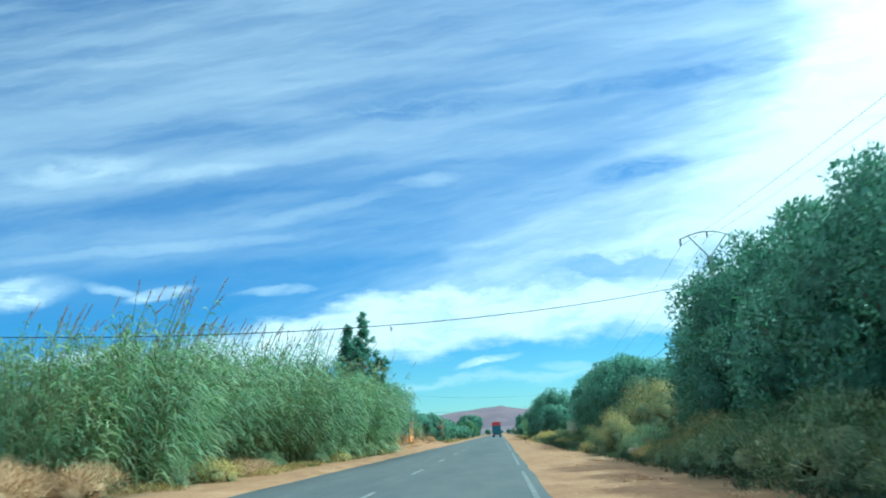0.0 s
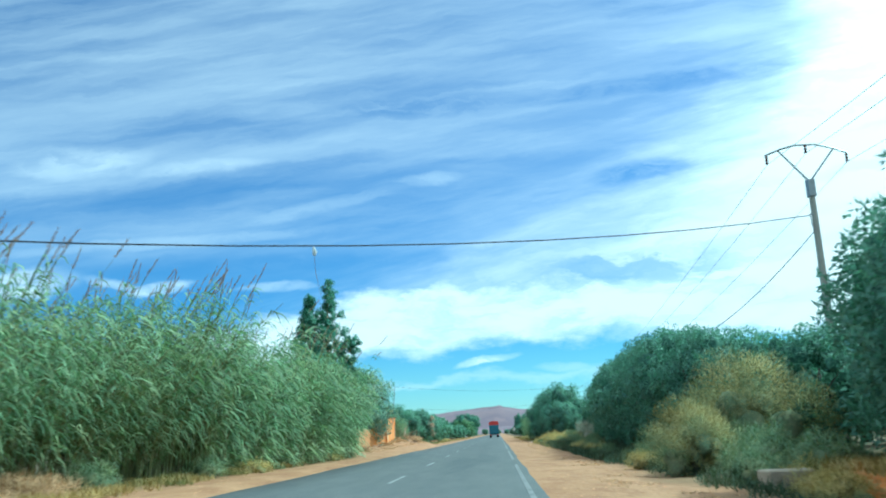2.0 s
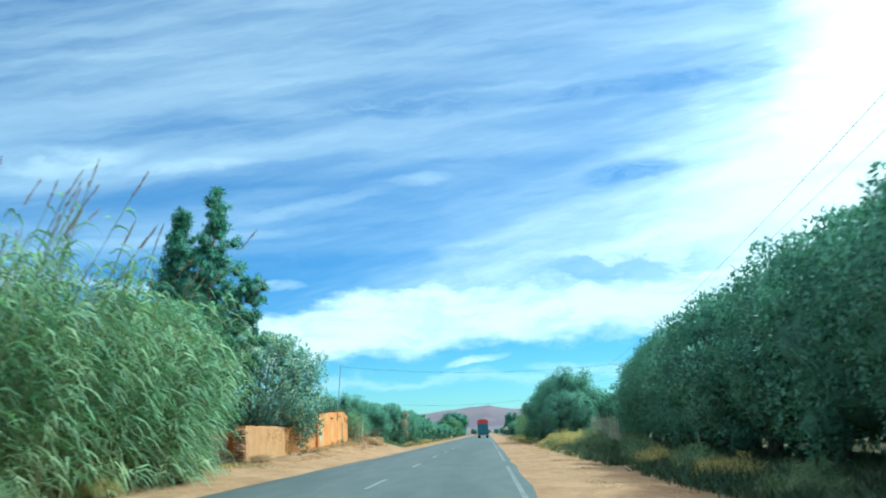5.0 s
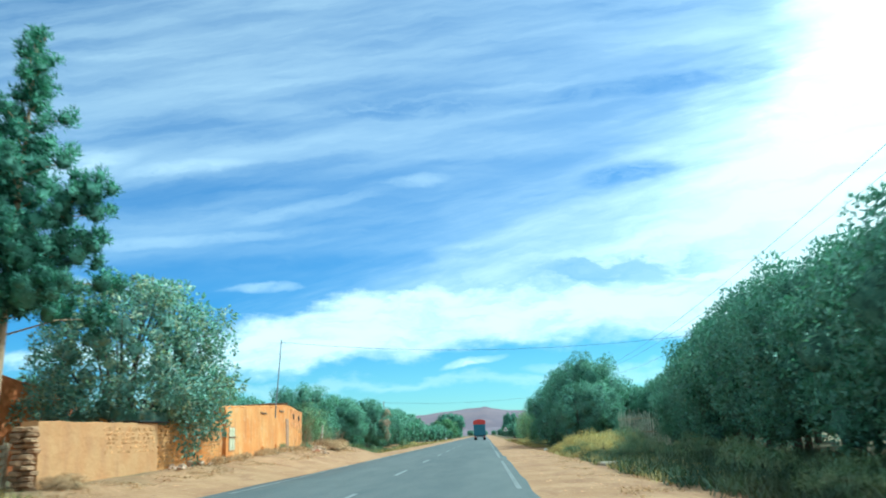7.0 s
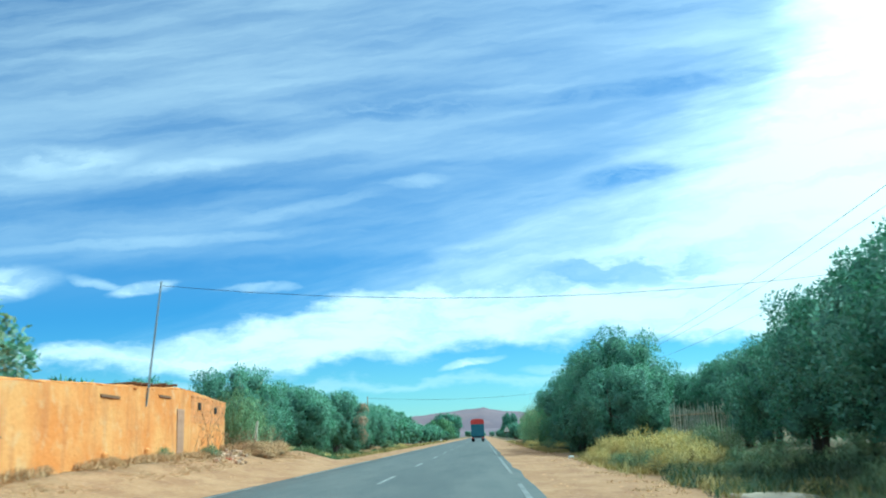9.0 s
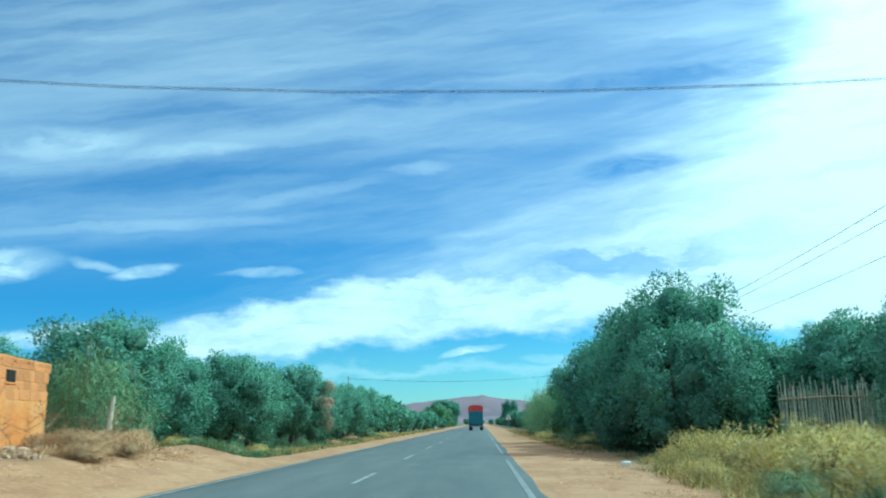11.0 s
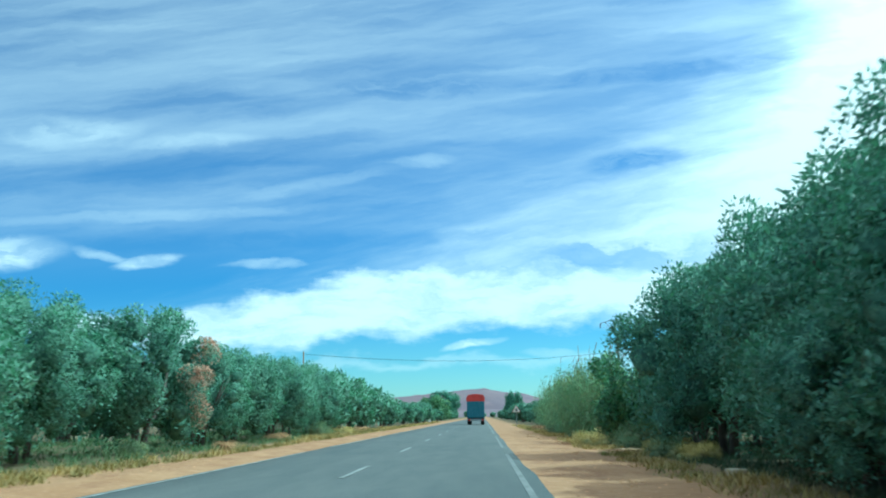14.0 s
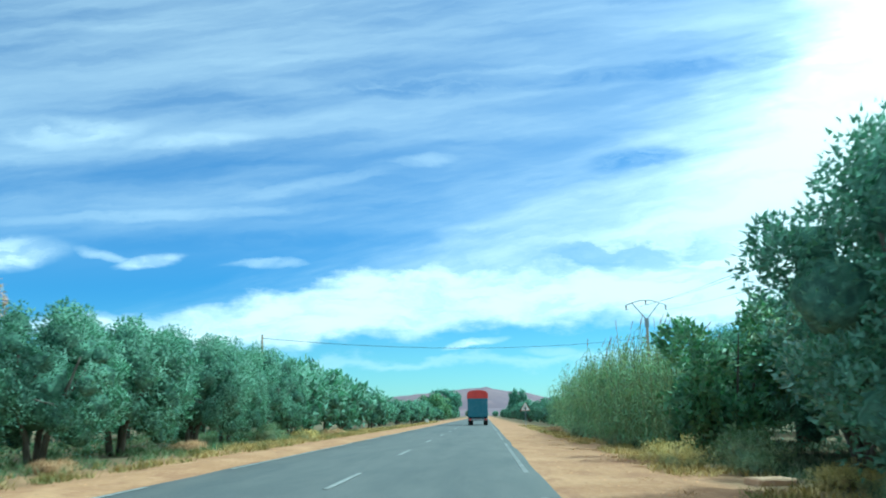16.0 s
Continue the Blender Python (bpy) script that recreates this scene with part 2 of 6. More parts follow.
M_PLUME = material("reed_plumes", (0.36, 0.24, 0.19), 0.9, [((0.45, 0.34, 0.22), 2.0, 0.4, 0.6, 0.8)], translucent=(1.0, 0.9, 0.8), random_tint=0.3, island=True)
M_SHRUB_GREEN = material("dusty_green_shrub", (0.20, 0.26, 0.15), 0.8, [((0.40, 0.37, 0.18), 1.6, 0.44, 0.66, 0.9), ((0.089, 0.137, 0.096), 1.1, 0.5, 0.7, 0.7)], translucent=LEAF_OPEN, random_tint=0.25, island=True)
# darker copy of the green shrub, standing in for shade among its twigs
M_GREEN_SHADE = material("dusty_green_shade_tone", (0.15, 0.19, 0.11), 0.8, [((0.266, 0.237, 0.121), 1.6, 0.42, 0.66, 0.9), ((0.079, 0.116, 0.079), 1.1, 0.5, 0.7, 0.7)], bump=0.6, bump_scale=14, spec=0.03, random_tint=0.06, island=True)
M_SHRUB_YELLOW = material("yellowing_shrub", (0.60, 0.46, 0.16), 0.85, [((0.28, 0.33, 0.18), 1.5, 0.48, 0.66, 0.65), ((0.62, 0.46, 0.25), 2.5, 0.5, 0.7, 0.8)], translucent=(1.1, 1.1, 0.8), random_tint=0.25, island=True)
M_BROOM = material("broom_twigs", (0.45, 0.38, 0.165), 0.85, [((0.17, 0.25, 0.13), 0.8, 0.42, 0.60, 0.9), ((0.52, 0.42, 0.18), 1.9, 0.5, 0.68, 0.7)], translucent=(1.1, 1.1, 0.85), random_tint=0.25, island=True)
# the yellowing shrub again, toned down as its shaded inside
M_YELLOW_SHADE = material("yellowing_shade_tone", (0.38, 0.31, 0.12), 0.85, [((0.22, 0.25, 0.13), 1.5, 0.42, 0.66, 0.9), ((0.396, 0.277, 0.145), 2.5, 0.5, 0.7, 0.8)], bump=0.6, bump_scale=14, spec=0.03, random_tint=0.06, island=True)
M_SHRUB_DRY = material("dry_brown_shrub", (0.56, 0.35, 0.19), 0.9, [((0.66, 0.46, 0.27), 2.0, 0.45, 0.65, 0.8), ((0.24, 0.19, 0.11), 1.2, 0.5, 0.68, 0.7)], translucent=(1.0, 0.9, 0.7), random_tint=0.35, island=True)
# the dry shrub's colours scaled down for the shade within
M_DRY_SHADE = material("dry_brown_shade_tone", (0.400, 0.251, 0.137), 0.9, [((0.472, 0.329, 0.194), 2.0, 0.45, 0.65, 0.8), ((0.172, 0.137, 0.079), 1.2, 0.5, 0.68, 0.7)], bump=0.6, bump_scale=14, spec=0.03, random_tint=0.06, island=True)
M_CYPRESS = material("cypress_foliage", (0.130, 0.254, 0.182), 0.7, [((0.208, 0.364, 0.247), 1.6, 0.45, 0.7, 0.8)], translucent=LEAF_OPEN, random_tint=0.35, island=True)
M_FIG = material("fig_leaves", (0.26, 0.39, 0.32), 0.5, [((0.582, 0.504, 0.280), 2.2, 0.50, 0.64, 0.9), ((0.134, 0.224, 0.174), 1.0, 0.45, 0.65, 0.6)], translucent=LEAF_OPEN, random_tint=0.3, island=True)
M_FRESH = material("fresh_green_leaves", (0.17, 0.30, 0.15), 0.5, [((0.30, 0.36, 0.14), 1.5, 0.48, 0.68, 0.8), ((0.10, 0.18, 0.11), 1.0, 0.45, 0.65, 0.6)], translucent=LEAF_OPEN, random_tint=0.3, island=True)
M_BARK = material("olive_bark", (0.10, 0.085, 0.07), 0.95, [((0.20, 0.18, 0.15), (6, 6, 1.5), 0.4, 0.65, 0.8)], bump=0.8, bump_scale=12)
M_PALE_BARK = material("pale_trunk_bark", (0.52, 0.34, 0.21), 0.9, [((0.32, 0.21, 0.14), (6, 6, 1.2), 0.45, 0.65, 0.7)], bump=0.6, bump_scale=14)
M_ASPHALT = material("asphalt", (0.105, 0.108, 0.106), 0.85, [((0.14, 0.138, 0.13), (1.4, 0.25, 1), 0.4, 0.65, 0.8), ((0.08, 0.086, 0.088), (0.5, 0.06, 1), 0.50, 0.68, 0.7), ((0.20, 0.195, 0.18), 40, 0.5, 0.75, 0.5)], bump=0.25, bump_scale=90, spec=0.35)
M_LINE = material("worn_white_paint", (0.34, 0.33, 0.31), 0.7, [((0.17, 0.17, 0.165), 2.2, 0.40, 0.60, 0.9), ((0.2, 0.2, 0.19), 18, 0.50, 0.64, 0.7)])
M_LINE_FAINT = material("faded_white_paint", (0.25, 0.24, 0.23), 0.75, [((0.14, 0.14, 0.135), 2.0, 0.42, 0.6, 0.9), ((0.2, 0.2, 0.19), 18, 0.5, 0.66, 0.7)])
M_DIRT = material("ochre_earth", (0.44, 0.27, 0.16), 0.95, [((0.54, 0.36, 0.23), 0.5, 0.4, 0.65, 0.8), ((0.31, 0.19, 0.11), 1.7, 0.5, 0.68, 0.7), ((0.60, 0.46, 0.34), 9, 0.55, 0.7, 0.7)], bump=0.7, bump_scale=6)
M_MUD = material("ochre_mud_plaster", (0.66, 0.24, 0.055), 0.95, [((0.73, 0.36, 0.12), 0.5, 0.42, 0.62, 0.85), ((0.48, 0.18, 0.06), (1.6, 1.6, 0.35), 0.52, 0.68, 0.6), ((0.68, 0.42, 0.21), 2.2, 0.53, 0.70, 0.7), ((0.42, 0.17, 0.07), 9.0, 0.60, 0.72, 0.5)], bump=0.6, bump_scale=7)
M_PINK_MUD = material("pale_rammed_earth", (0.516, 0.249, 0.103), 0.95, [((0.568, 0.318, 0.146), 1.2, 0.4, 0.65, 0.8), ((0.413, 0.198, 0.095), (2, 2, 0.8), 0.52, 0.7, 0.7)], bump=0.6, bump_scale=7)
M_STONE = material("field_stone", (0.6, 0.3, 0.12), 0.95, [((0.46, 0.23, 0.10), 3, 0.4, 0.65, 0.8), ((0.66, 0.40, 0.20), 9, 0.5, 0.7, 0.6)], bump=0.6, bump_scale=9, random_tint=0.25)
M_CONCRETE = material("weathered_concrete", (0.46, 0.37, 0.27), 0.9, [((0.36, 0.27, 0.19), 2.5, 0.42, 0.65, 0.7), ((0.54, 0.45, 0.34), 12, 0.5, 0.7, 0.5)], bump=0.3, bump_scale=25)
M_POLE = material("grey_pole_concrete", (0.40, 0.37, 0.32), 0.9, [((0.30, 0.27, 0.23), (2, 2, 0.5), 0.42, 0.65, 0.7), ((0.50, 0.46, 0.40), 12, 0.5, 0.7, 0.5)], bump=0.3, bump_scale=25)
M_WOOD = material("grey_weathered_wood", (0.46, 0.34, 0.22), 0.9, [((0.26, 0.18, 0.12), (14, 14, 1.5), 0.42, 0.62, 0.8), ((0.56, 0.44, 0.31), 5, 0.5, 0.7, 0.6)], bump=0.4, bump_scale=20, random_tint=0.25)
M_SHUTTER = material("pale_shutter_paint", (0.62, 0.54, 0.36), 0.7, [((0.46, 0.38, 0.24), 4, 0.45, 0.66, 0.7)], random_tint=0.08)
M_STEEL = material("galvanised_steel", (0.30, 0.31, 0.32), 0.45, [((0.20, 0.19, 0.18), 5, 0.5, 0.7, 0.6)], metal=0.7)
M_DARK = material("dark_void", (0.02, 0.018, 0.016), 0.9)
M_CABLE = material("black_cable", (0.03, 0.03, 0.035), 0.6)
M_WIRE = material("grey_wire", (0.22, 0.23, 0.25), 0.5, metal=0.5)
M_GLASSY = material("brown_insulator", (0.10, 0.05, 0.035), 0.25)
M_TARP = material("red_tarpaulin", (0.55, 0.06, 0.05), 0.6, [((0.40, 0.04, 0.04), 1.5, 0.45, 0.65, 0.7)], bump=0.4, bump_scale=4)
M_TRUCK = material("dark_blue_truck_body", (0.055, 0.15, 0.20), 0.55, [((0.09, 0.19, 0.23), 2, 0.45, 0.65, 0.6)])
M_TYRE = material("rubber", (0.02, 0.02, 0.02), 0.85)
M_LAMP = material("red_lamp_lens", (0.45, 0.03, 0.02), 0.3)
M_WHITE = material("white_paint", (0.75, 0.74, 0.70), 0.6, [((0.55, 0.52, 0.46), 6, 0.5, 0.7, 0.5)])
M_RED = material("red_sign_paint", (0.55, 0.04, 0.03), 0.5)
M_BLACK = material("black_paint", (0.02, 0.02, 0.02), 0.6)
M_PLASTIC = material("white_plastic_bag", (0.75, 0.76, 0.78), 0.5, translucent=(1, 1, 1))
M_HILL = material("bare_hill", (0.21, 0.15, 0.165), 1.0, [((0.16, 0.12, 0.15), 0.006, 0.4, 0.6, 0.8), ((0.27, 0.18, 0.19), 0.012, 0.5, 0.65, 0.6)])
M_GRASS = material("dry_grass", (0.5, 0.36, 0.15), 0.9, [((0.16, 0.17, 0.06), 0.35, 0.42, 0.62, 0.95), ((0.42, 0.30, 0.15), 1.2, 0.5, 0.7, 0.7)], translucent=(1.1, 1.1, 0.7), random_tint=0.35, island=True)
M_GREENGRASS = material("green_grass", (0.13, 0.20, 0.10), 0.9, [((0.22, 0.22, 0.11), 0.5, 0.45, 0.66, 0.9)], translucent=LEAF_OPEN, random_tint=0.35, island=True)


def ground_material():
    """Ochre earth beside the road, browner soil with dry growth away from it, darkened for tree shade."""
    m = material("bare_ground", (0.345, 0.18, 0.085), 0.97, [((0.47, 0.27, 0.14), 0.4, 0.4, 0.65, 0.8), ((0.27, 0.13, 0.065), (1.6, 0.5, 1), 0.48, 0.66, 0.75), ((0.56, 0.33, 0.2), 7, 0.56, 0.7, 0.7), ((0.22, 0.12, 0.07), 11, 0.58, 0.68, 0.7)], bump=1.0, bump_scale=4.5)
    nodes, links = m.node_tree.nodes, m.node_tree.links
    bsdf = nodes["Principled BSDF"]
    col = bsdf.inputs["Base Color"].links[0].from_socket
    tc = nodes.new("ShaderNodeTexCoord")
    s = nodes.new("ShaderNodeSeparateXYZ")
    links.new(tc.outputs["Object"], s.inputs[0])
    ab = nodes.new("ShaderNodeMath")
    ab.operation = "ABSOLUTE"
    links.new(s.outputs[0], ab.inputs[0])
    nz = nodes.new("ShaderNodeTexNoise")
    nz.inputs["Scale"].default_value, nz.inputs["Detail"].default_value = 0.35, 5.0
    links.new(tc.outputs["Object"], nz.inputs["Vector"])
    ad = nodes.new("ShaderNodeMath")
    ad.operation = "MULTIPLY_ADD"
    ad.inputs[1].default_value = 5.0
    links.new(nz.outputs["Fac"], ad.inputs[0])
    links.new(ab.outputs[0], ad.inputs[2])
    mr = nodes.new("ShaderNodeMapRange")
    mr.inputs[1].default_value, mr.inputs[2].default_value = 9.3, 11.5
    links.new(ad.outputs[0], mr.inputs[0])
    soil = nodes.new("ShaderNodeMix")
    soil.data_type = "RGBA"
    links.new(nz.outputs["Fac"], soil.inputs["Factor"])
    # soil colours lowered to carry the shade beneath the trees
    soil.inputs["A"].default_value, soil.inputs["B"].default_value = (0.10, 0.10, 0.05, 1), (0.21, 0.135, 0.07, 1)
    mx = nodes.new("ShaderNodeMix")
    mx.data_type = "RGBA"
    links.new(mr.outputs[0], mx.inputs["Factor"])
    links.new(col, mx.inputs["A"])
    links.new(soil.outputs["Result"], mx.inputs["B"])
    links.new(mx.outputs["Result"], bsdf.inputs["Base Color"])
    return m


M_GROUND = ground_material()


# weed green kept dark so that its colour holds the olives' shade
M_WEEDS = material("dusty_shade_dark_weeds", (0.070, 0.100, 0.062), 0.9, [((0.18, 0.165, 0.085), 0.45, 0.48, 0.66, 0.6), ((0.051, 0.074, 0.054), 0.8, 0.45, 0.65, 0.7)], translucent=LEAF_OPEN, random_tint=0.35, island=True)
M_RED_MUD = material("orange_red_adobe", (0.62, 0.19, 0.06), 0.95, [((0.50, 0.15, 0.06), 0.9, 0.42, 0.65, 0.8), ((0.66, 0.30, 0.13), 3.0, 0.54, 0.7, 0.7)], bump=0.6, bump_scale=7)
M_RUBBLE = material("pale_rubble", (0.66, 0.47, 0.34), 0.9, [((0.46, 0.28, 0.18), 6, 0.45, 0.65, 0.8)], random_tint=0.35)
M_RUST_BAR = material("brown_timber", (0.20, 0.10, 0.05), 0.8, [((0.12, 0.06, 0.03), 8, 0.45, 0.65, 0.7)])
M_BLOCK = material("adobe_block", (0.66, 0.25, 0.075), 0.95, [((0.64, 0.31, 0.13), 3, 0.4, 0.65, 0.8), ((0.44, 0.19, 0.08), 9, 0.5, 0.7, 0.6)], bump=0.6, bump_scale=9, random_tint=0.16)
# field stone in darker, greyer colours for the wall end turned from the sun
M_STONE_SHADE = material("field_stone_shade_tone", (0.42, 0.235, 0.125), 0.95, [((0.30, 0.175, 0.10), 3, 0.4, 0.65, 0.8), ((0.52, 0.33, 0.2), 9, 0.5, 0.7, 0.6)], bump=0.6, bump_scale=9, random_tint=0.3)
M_DRYCANE = material("silvery_dry_cane", (0.68, 0.64, 0.50), 0.8, [((0.46, 0.42, 0.31), (9, 9, 1.5), 0.42, 0.62, 0.8)], random_tint=0.25)
M_DOOR = material("faded_pink_door_paint", (0.46, 0.26, 0.17), 0.8, [((0.34, 0.18, 0.11), 4, 0.45, 0.65, 0.7)])


# ---- building helpers ----
def smooth(x, a, b):
    k = min(1.0, max(0.0, (x - a) / (b - a)))
    return k * k * (3 - 2 * k)


def lerp_table(x, table):
    for (x0, y0), (x1, y1) in zip(table, table[1:]):
        if x <= x1:
            return y0 + (y1 - y0) * max(0.0, (x - x0) / (x1 - x0))
    return table[-1][1]


BANK_LEFT = [(-80, 0.1), (30, 0.1), (60, 0.15), (80, 0.28), (97, 0.6), (110, 0.8), (122, 0.75), (129, 0.25), (136, 0.0), (150, 0.0), (5000, 0.0)]


def ground_z(x, y):
    """The lie of the land: level road, a bank rising to the house, a shallow ditch beside the grove."""
    z = 0.0
    if x < -4.2:
        z += lerp_table(y, BANK_LEFT) * smooth(-x, 4.4, 7.4)
        z += 0.09 * smooth(-x, 4.2, 4.9) * (1 - smooth(-x, 5.2, 6.6))
    if x > 4.2:
        z -= 0.10 * smooth(x, 6.0, 7.4)
    if abs(x) > 4.3:
        z += 0.05 * noise.noise((x * 0.6, y * 0.6, 0.3)) * smooth(abs(x), 4.3, 5.5) + 0.1 * noise.noise((x * 0.12, y * 0.12, 5.0)) * smooth(abs(x), 6, 9)
    if -9.5 < x < -4.4 and 122 < y < 136:
        z += 0.4 * math.exp(-(((x + 6.9) / 1.3) ** 2 + ((y - 126.8) / 2.2) ** 2))
    return z - 0.02


def thing(name, x=0.0, y=0.0, z=None, rz=0.0, label="", category="", group="", kind=""):
    ob = new(name)
    ob.empty_display_size = 0.2
    ob.matrix_basis = pose(x, y, ground_z(x, y) if z is None else z, 0, 0, rz)
    return tagged(ob, label, category, group, kind)


def put(name, mesh, parent=None, label=""):
    ob = new(name, mesh)
    if parent is not None:
        ob.parent = parent
    return tagged(ob, label)


def part(name, bm, mat, parent=None, label="", flat=True):
    mesh = bpy.data.meshes.new(name)
    if not flat:
        for f in bm.faces:
            f.smooth = True
    bm.to_mesh(mesh)
    bm.free()
    mesh.materials.append(mat)
    return put(name, mesh, parent, label)


def arrays_mesh(name, verts, faces, mat, smooth_faces=False, normals=None):
    """A mesh from an (n, 3) array of corners and an (m, 3 or 4) array of faces."""
    mesh = bpy.data.meshes.new(name)
    if normals is not None:
        # turn each leaf's face to the side on which its clump swells
        p = np.asarray(verts)
        face_way = np.cross(p[faces[:, 1]] - p[faces[:, 0]], p[faces[:, 2]] - p[faces[:, 0]])
        faces = np.where((np.sum(face_way * normals[faces].mean(axis=1), axis=1) < 0)[:, None], faces[:, ::-1], faces)
    k = faces.shape[1]
    mesh.vertices.add(len(verts))
    mesh.vertices.foreach_set("co", np.asarray(verts, dtype=np.float32).ravel())
    mesh.loops.add(faces.size)
    mesh.loops.foreach_set("vertex_index", np.asarray(faces, dtype=np.int32).ravel())
    mesh.polygons.add(len(faces))
    mesh.polygons.foreach_set("loop_start", np.arange(0, faces.size, k, dtype=np.int32))
    mesh.update(calc_edges=True)
    mesh.validate()
    if smooth_faces:
        mesh.polygons.foreach_set("use_smooth", np.ones(len(faces), dtype=bool))
    if normals is not None:
        mesh.polygons.foreach_set("use_smooth", np.ones(len(faces), dtype=bool))
        mesh.normals_split_custom_set_from_vertices(normals.tolist())
    mesh.materials.append(mat)
    return mesh


def unit(a):
    return a / np.maximum(np.linalg.norm(a, axis=-1, keepdims=True), 1e-9)


def leaves(rng, at, way, length, width, droop=0.0, segments=1):
    """Leaf blades at places, along directions. One segment makes a lozenge; more make an arching strip."""
    n = len(at)
    way = unit(way)
    side = unit(np.cross(way, rng.normal(size=(n, 3))))
    length, width = np.broadcast_to(length, n)[:, None], np.broadcast_to(width, n)[:, None]
    if segments == 0:
        v = np.stack([at - side * width / 2, at + side * width / 2, at + way * length], axis=1).reshape(-1, 3)
        return v, np.arange(3 * n).reshape(n, 3)
    if segments == 1:
        mid = at + way * length * 0.45
        v = np.stack([at, mid - side * width / 2, at + way * length, mid + side * width / 2], axis=1).reshape(-1, 3)
        f = np.arange(4 * n).reshape(n, 4)
        return v, f
    side = unit(np.cross(way, np.tile([0, 0, 1.0], (n, 1))) + 0.3 * rng.normal(size=(n, 3)))
    rows = []
    for k in range(segments + 1):
        s = k / segments
        p = at + way * length * s
        p = p - np.array([0, 0, 1.0]) * (droop * length * s * s)
        w = width * (1 - s) ** 0.7 * (0.45 if k == 0 else 1) * 0.5 + 0.002
        rows.append(p - side * w)
        rows.append(p + side * w)
    v = np.stack(rows, axis=1).reshape(-1, 3)
    m = 2 * (segments + 1)
    base = (np.arange(n) * m)[:, None]
    f = np.concatenate([base + np.array([[2 * k, 2 * k + 1, 2 * k + 3, 2 * k + 2]]) for k in range(segments)], axis=0)
    return v, f


def join(groups):
    vs, fs, o = [], [], 0
    for v, f in groups:
        vs.append(v)
        fs.append(f + o)
        o += len(v)
    return np.concatenate(vs), np.concatenate(fs)


def soft_normals(rng, verts, centres, per, rough=0.25):
    """Normals that follow the swell of a clump, so that foliage shades as a mass. per: corners to each leaf."""
    c = np.repeat(centres, per, axis=0)
    return unit(unit(verts - c) + rough * np.repeat(rng.normal(size=(len(centres), 3)), per, axis=0))


def tube(bm, pts, radii, sides=7):
    """A tapered limb along a line of points."""
    rings = []
    for i, p in enumerate(pts):
        a, b = Vector(pts[max(0, i - 1)]), Vector(pts[min(len(pts) - 1, i + 1)])
        d = (b - a).normalized()
        s = d.cross(Vector((0.31, 0.95, 0.11))).normalized()
        t = d.cross(s)
        rings.append([bm.verts.new(Vector(p) + (s * math.cos(2 * math.pi * k / sides) + t * math.sin(2 * math.pi * k / sides)) * radii[i]) for k in range(sides)])
    for r0, r1 in zip(rings, rings[1:]):
        for k in range(sides):
            bm.faces.new((r0[k], r0[(k + 1) % sides], r1[(k + 1) % sides], r1[k]))
    bm.faces.new(rings[0][::-1])
    bm.faces.new(rings[-1])
    return bm


def box(bm, x0, y0, z0, x1, y1, z1, bevel=0.0):
    vs = [bm.verts.new(p) for p in ((x0, y0, z0), (x1, y0, z0), (x1, y1, z0), (x0, y1, z0), (x0, y0, z1), (x1, y0, z1), (x1, y1, z1), (x0, y1, z1))]
    fs = [bm.faces.new([vs[i] for i in q]) for q in ((3, 2, 1, 0), (4, 5, 6, 7), (0, 1, 5, 4), (1, 2, 6, 5), (2, 3, 7, 6), (3, 0, 4, 7))]
    if bevel:
        es = {e for f in fs for e in f.edges}
        bmesh.ops.bevel(bm, geom=list(es), offset=bevel, segments=1, affect="EDGES")
    return bm


def cable(name, points, radius, mat, label, category="cable", sag=0.0, group=""):
    """A hanging line through points; each span sags."""
    cu = bpy.data.curves.new(name, "CURVE")
    cu.dimensions, cu.bevel_depth, cu.bevel_resolution = "3D", radius, 1
    pts = []
    for a, b in zip(points, points[1:]):
        a, b = Vector(a), Vector(b)
        steps = 24 if sag else 4
        for k in range(steps):
            s = k / steps
            p = a.lerp(b, s)
            p.z -= sag * 4 * s * (1 - s)
            pts.append(p)
    pts.append(Vector(points[-1]))
    sp = cu.splines.new("POLY")
    sp.points.add(len(pts) - 1)
    for q, p in zip(sp.points, pts):
        q.co = (*p, 1)
    cu.materials.append(mat)
    tmp = bpy.data.objects.new("tmp", cu)
    mesh = bpy.data.meshes.new_from_object(tmp)
    bpy.data.objects.remove(tmp)
    return tagged(put(name, mesh), label, category, group)


# ---- ground, road, distance ----
def build_ground():
    xs = sorted(set([-3000, -1500, -700, -300, -150, -80, -50, -35, 35, 50, 80, 150, 300, 700, 1500, 3000] + [round(-28 + 0.5 * i, 2) for i in range(113)]))
    ys = sorted(set([-800, -300, -120, -60, -30] + [-20 + i * 0.8 for i in range(320)] + [240 + 6 * i for i in range(30)] + [430, 480, 560, 700, 900, 1300, 2000, 3200, 4800]))
    vs = np.array([(x, y, ground_z(x, y) if abs(x) < 60 and -60 < y < 500 else -0.1) for y in ys for x in xs])
    n = len(xs)
    fs = np.array([(j * n + i, j * n + i + 1, (j + 1) * n + i + 1, (j + 1) * n + i) for j in range(len(ys) - 1) for i in range(n - 1)])
    tagged(put("ground", arrays_mesh("ground", vs, fs, M_GROUND, True)), "ochre bare earth with dry, shade-darkened soil under the trees", "ground", kind="structure")


